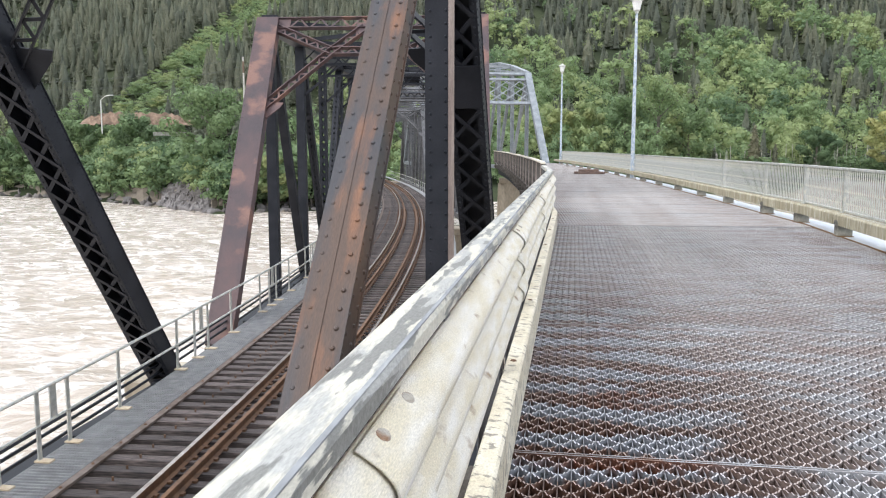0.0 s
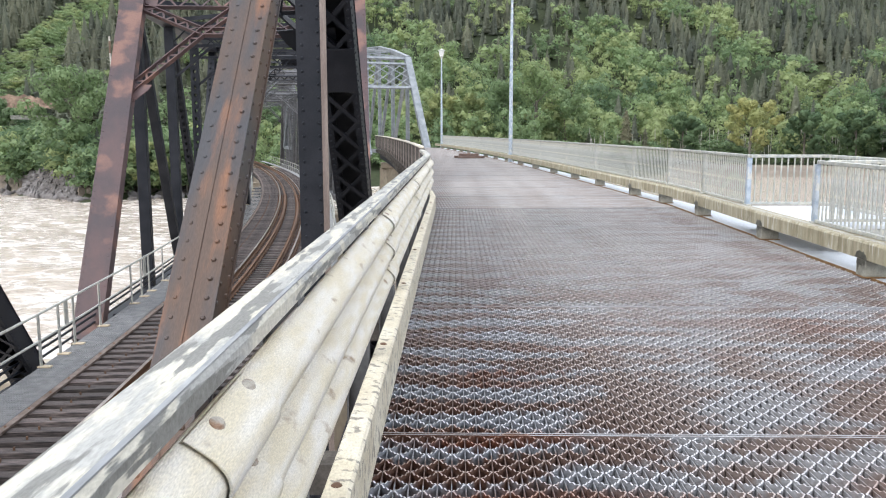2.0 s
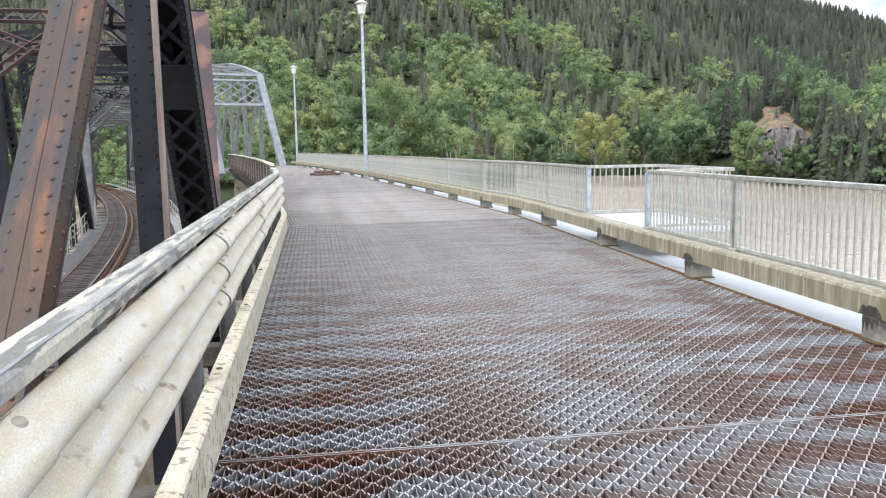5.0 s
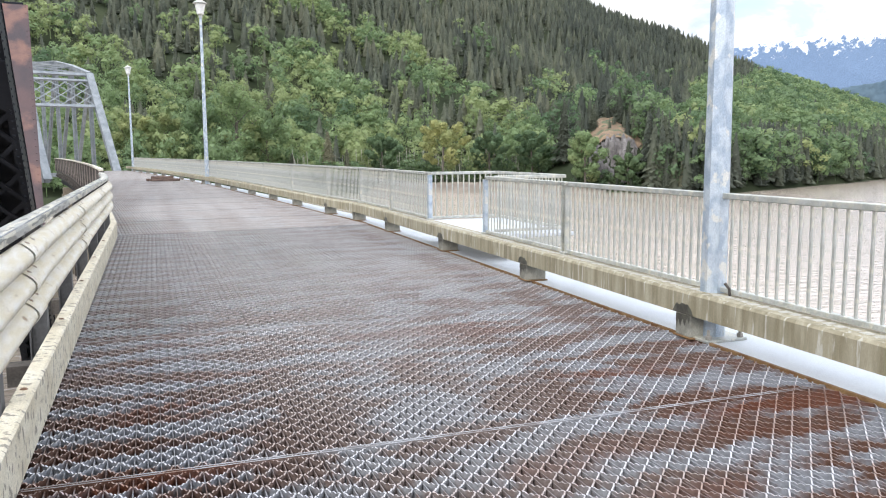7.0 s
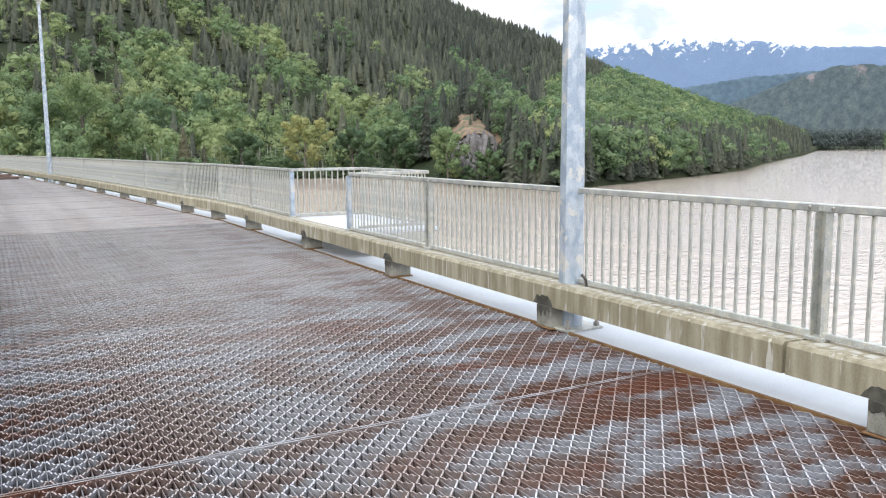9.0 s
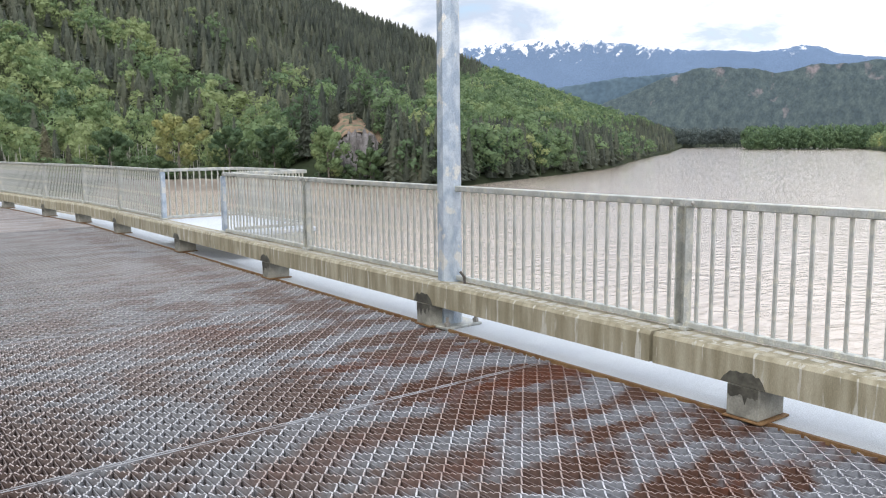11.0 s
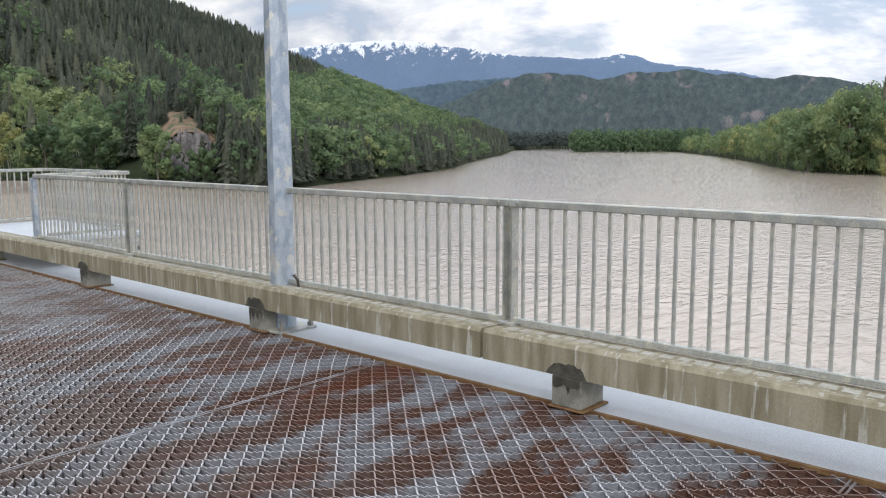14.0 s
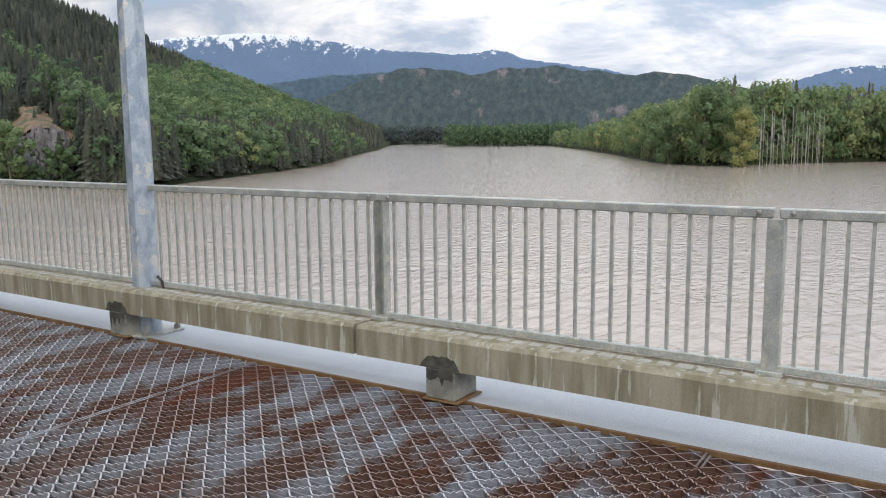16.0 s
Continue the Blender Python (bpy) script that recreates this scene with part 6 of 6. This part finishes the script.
for base in np.arange(4.6, 70, 6.08):
    for dy in (0, 0.83, 2.5, 5.1):
        y = float(base + dy)
        bm = bmesh.new()
        bar(bm, at_track(y, HR_OFF, RZ - 0.02), at_track(y, HR_OFF, RZ + 1.12), 0.022, 0.085, (1, 0, 0))
        part("post", bm, M_GALV, hr)
        bm = bmesh.new()
        p = at_track(y, HR_OFF + 0.04, RZ + 0.04)
        box(bm, -0.10, 0.16, -0.07, 0.07, 0, 0.03, 0.004, 0, Matrix.Translation(p))
        part("foot", bm, M_TAN, hr, "tan painted foot plate")
    bm = bmesh.new()
    y = float(base + 0.42)
    bar(bm, at_track(y, HR_OFF, RZ + 0.56), at_track(y, HR_OFF, RZ + 1.11), 0.02, 0.16, (1, 0, 0))
    part("splice_plate", bm, M_GALV, hr)
for dz, o in ((0.28, -0.42), (0.12, -0.46), (-0.05, -0.44)):
    bm = bmesh.new()
    pipe(bm, [at_track(float(y), HR_OFF + o, RZ + dz) for y in np.linspace(-4, 70, 60)], 0.03, 6)
    solid("cable", bm, M_BLACK, "black service cable along the walkway", "cable", "service cables")
# handrail on the other side of the track, seen between the posts further on
hr2 = thing("handrail", "pale handrail on the outer side of the curved track", "handrail", at=(0, 0, 0))
for z in (1.07, 0.55):
    bm = bmesh.new()
    pipe(bm, [at_track(float(y), 2.35, RZ + z) for y in np.linspace(22, 120, 50)], 0.025, 6)
    part("rail_tube", bm, M_GALV, hr2)
for y in np.arange(22, 120, 2.4):
    bm = bmesh.new()
    bar(bm, at_track(float(y), 2.35, RZ - 0.02), at_track(float(y), 2.35, RZ + 1.07), 0.03, 0.07, (1, 0, 0))
    part("post", bm, M_GALV, hr2)
bm = sweep_track([(2.02, RZ - 0.02), (2.02, RZ + 0.02), (2.5, RZ + 0.02), (2.5, RZ - 0.02)], TRACK_Y[20:])
part("side_plank", bm, M_WALKGRATE, hr2)

# piers
def pier(x, y, w, d, top, yaw, label):
    th = thing("bridge_pier", label, "bridge pier", "bridge piers", at=pose(x, y, 0, 0, 0, yaw))
    bm = bmesh.new()
    lo = [bm.verts.new(q) for q in ((-w / 2, -d / 2, WATER - 3), (w / 2, -d / 2, WATER - 3), (w / 2 + d * 0.5, 0, WATER - 3), (w / 2, d / 2, WATER - 3), (-w / 2, d / 2, WATER - 3), (-w / 2 - d * 0.5, 0, WATER - 3))]
    hi = [bm.verts.new((v.co.x * 0.93, v.co.y * 0.88, top - 0.5)) for v in lo]
    for k in range(6):
        bm.faces.new((lo[k], lo[(k + 1) % 6], hi[(k + 1) % 6], hi[k]))
    bm.faces.new(hi)
    bm.faces.new(lo[::-1])
    part("shaft", bm, M_PIER, th)
    bm = bmesh.new()
    box(bm, -w / 2 - 0.4, w / 2 + 0.4, -d / 2, d / 2, top - 0.498, top, 0.05)
    part("cap", bm, M_PIER, th)


for x, y, w, yaw in ((-5.4, 18.3, 9.5, 3), (-10.6, 54.0, 9.0, 14), (-19.5, 88.4, 9.0, 17), (-30.5, 128, 9.0, 17)):
    pier(x, y, w, 1.8, ZB - 0.22, yaw, "pale concrete bridge pier standing in the river")
for y in (17.0, 46.0, 74.6):
    pier((rail_x(y) + left_x(y)) / 2, y, 4.6, 1.4, -1.3, 5, "pale concrete pier under the road bridge")


# ---- road deck: girders, then the grating panels ----
def at_road(y, s):
    """A point of the road at y, s metres right of the upstream kerb face."""
    return at_left(y, s, 0)


under = thing("road_girders", "dark steel girders and floor beams under the road grating", "girders", kind="structure", at=(0, 0, 0))
for s in (0.1, 1.5, 3.0, 4.5):
    bm = bmesh.new()
    pts = [at_left(float(y), s, -0.62) for y in np.arange(-8, 76.1, 3.0)]
    for a, b in zip(pts, pts[1:]):
        bar(bm, a, b, 0.16, 0.7, (1, 0, 0))
    part("girder", bm, M_BLACK, under)
for y in np.arange(-8.21, 75, 3.03):
    bm = bmesh.new()
    a, b = at_left(float(y), -0.5, -0.21), at_left(float(y), 5.2, -0.21)
    bar(bm, a, b, 0.18, 0.16, (0, 1, 0))
    part("floor_beam", bm, M_FENCE_OLD, under)

PW, PL, PH = 1.5, 3.03, 0.11
NB, NZ = 24, 23


def panel_mesh(w, fine=True, bands=(0.012, PL - 0.012), thin=False):
    """One open grating panel: straight bars along the road, bent bars riveted between them, flat end bands."""
    verts, faces, mi = [], [], []

    def quad(a, b, c, d, k):
        i = len(verts)
        verts.extend((a, b, c, d))
        faces.append((i, i + 1, i + 2, i + 3))
        mi.append(k)

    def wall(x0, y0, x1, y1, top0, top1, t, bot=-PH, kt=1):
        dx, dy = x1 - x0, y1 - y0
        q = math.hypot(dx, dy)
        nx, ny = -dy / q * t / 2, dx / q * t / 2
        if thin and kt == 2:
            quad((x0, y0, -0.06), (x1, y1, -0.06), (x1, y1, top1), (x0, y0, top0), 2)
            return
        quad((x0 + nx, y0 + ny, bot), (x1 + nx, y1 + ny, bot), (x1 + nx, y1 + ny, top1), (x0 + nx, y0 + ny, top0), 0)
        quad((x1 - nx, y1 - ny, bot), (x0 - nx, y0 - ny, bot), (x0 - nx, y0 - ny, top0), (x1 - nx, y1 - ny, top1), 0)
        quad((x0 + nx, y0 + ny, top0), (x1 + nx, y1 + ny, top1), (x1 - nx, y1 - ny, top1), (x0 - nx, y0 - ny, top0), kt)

    nb = round(w / (PW / NB))
    p, z = w / nb, PL / NZ
    for k in range(nb + 1):
        x = min(max(k * p, 0.008), w - 0.008)
        wall(x, 0.02, x, PL - 0.02, -0.011, -0.011, 0.005)
    for k in range(nb):
        for j in range(NZ * 2):
            flip = (j + k) % 2
            xa, xb = k * p + 0.005, (k + 1) * p - 0.005
            if flip:
                xa, xb = xb, xa
            ya, yb = j * z / 2, (j + 1) * z / 2
            if fine:
                prev = (xa, ya, -0.002)
                for s, h in ((0.17, -0.001), (0.34, -0.008), (0.5, -0.001), (0.66, -0.009), (0.83, -0.001), (1.0, -0.002)):
                    f = s * s * (3 - 2 * s)
                    cur = (xa + (xb - xa) * (0.8 * s + 0.2 * f), ya + (yb - ya) * s, h)
                    wall(prev[0], prev[1], cur[0], cur[1], prev[2], cur[2], 0.0075, kt=2)
                    prev = cur
            else:
                wall(xa, ya, xb, yb, -0.002, -0.002, 0.007, kt=2)
    for ya in bands:
        wall(0, ya, w, ya, 0.0, 0.0, 0.012, kt=3)
    me = bpy.data.meshes.new("grating_panel")
    me.from_pydata(verts, [], faces)
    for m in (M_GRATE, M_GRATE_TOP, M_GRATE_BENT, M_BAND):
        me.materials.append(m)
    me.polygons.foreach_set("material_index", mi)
    return me


road = thing("road", "open steel grating road deck, rusty and worn bright", "road deck", kind="structure", at=(0, 0, 0))
fine_me, coarse_me, far_me = panel_mesh(PW), panel_mesh(PW, False), panel_mesh(PW, False, thin=True)
first_me, back_me = panel_mesh(PW, True, (PL - 0.012,)), panel_mesh(PW, True, (0.012,))
STRIPS = {}


def road_gap(x, y, rot):
    """Width of the last strip of grating between the third panel and the edge angle."""
    mid = Vector((x, y)) + Vector((-math.sin(radians(rot)), math.cos(radians(rot)))) * PL / 2
    return max(0.12, (rail_x(mid.y) + 0.052 - mid.x) * math.cos(radians(rot)))


def edge_strip(w, thin, fine):
    key = (math.ceil(w / 0.02), thin, fine)
    if key not in STRIPS:
        STRIPS[key] = panel_mesh(key[0] * 0.02, fine, thin=thin)
    return STRIPS[key]


X0, Y0 = -0.44, 0.88 - 3 * PL
row = 0
while True:
    y = Y0 + row * PL
    if y > 74:
        break
    for c in range(4):
        if y < BEND - 2.5:
            x, rot, yy = X0 + c * (PW + 0.003), 0.0, y
        else:
            d = Vector((left_x(y + 2.5) - left_x(y), 2.5, 0)).normalized()
            p = at_left(y, -0.16 + c * (PW + 0.003), 0)
            x, yy, rot = p.x, p.y, math.degrees(math.atan2(-d.x, d.y))
        near_row = 0.5 < y < 5
        me = fine_me if near_row else coarse_me
        if y > 14 or y < -5:
            me = far_me
        if row == 3 and c < 3:
            me = first_me
        elif row == 2 and c < 3:
            me = back_me
        if c == 3:
            me = edge_strip(road_gap(x, yy, rot), y > 14 or y < -5, 1.0 < y < 8)
        ob = part("grating_panel", me, None, road)
        ob.matrix_local = pose(x, yy, 0.0, 0, 0, rot)
    row += 1

# timbers lying on the deck
pile = thing("timber_pile", "low pile of weathered brown timbers on the deck", "timber pile", at=pose(*at_road(46.0, 4.05).xy, 0.0, 0, 0, 12))
for dx, dy, dz, ln in ((0, 0, 0.004, 1.5), (0.06, 0.35, 0.004, 1.4), (-0.05, 0.7, 0.004, 1.55), (-0.1, 0.3, 0.136, 1.1)):
    bm = bmesh.new()
    box(bm, dx - ln / 2, dx + ln / 2, dy - 0.15, dy + 0.15, dz, dz + 0.13, 0.015)
    part("timber", bm, M_DEBRIS, pile)
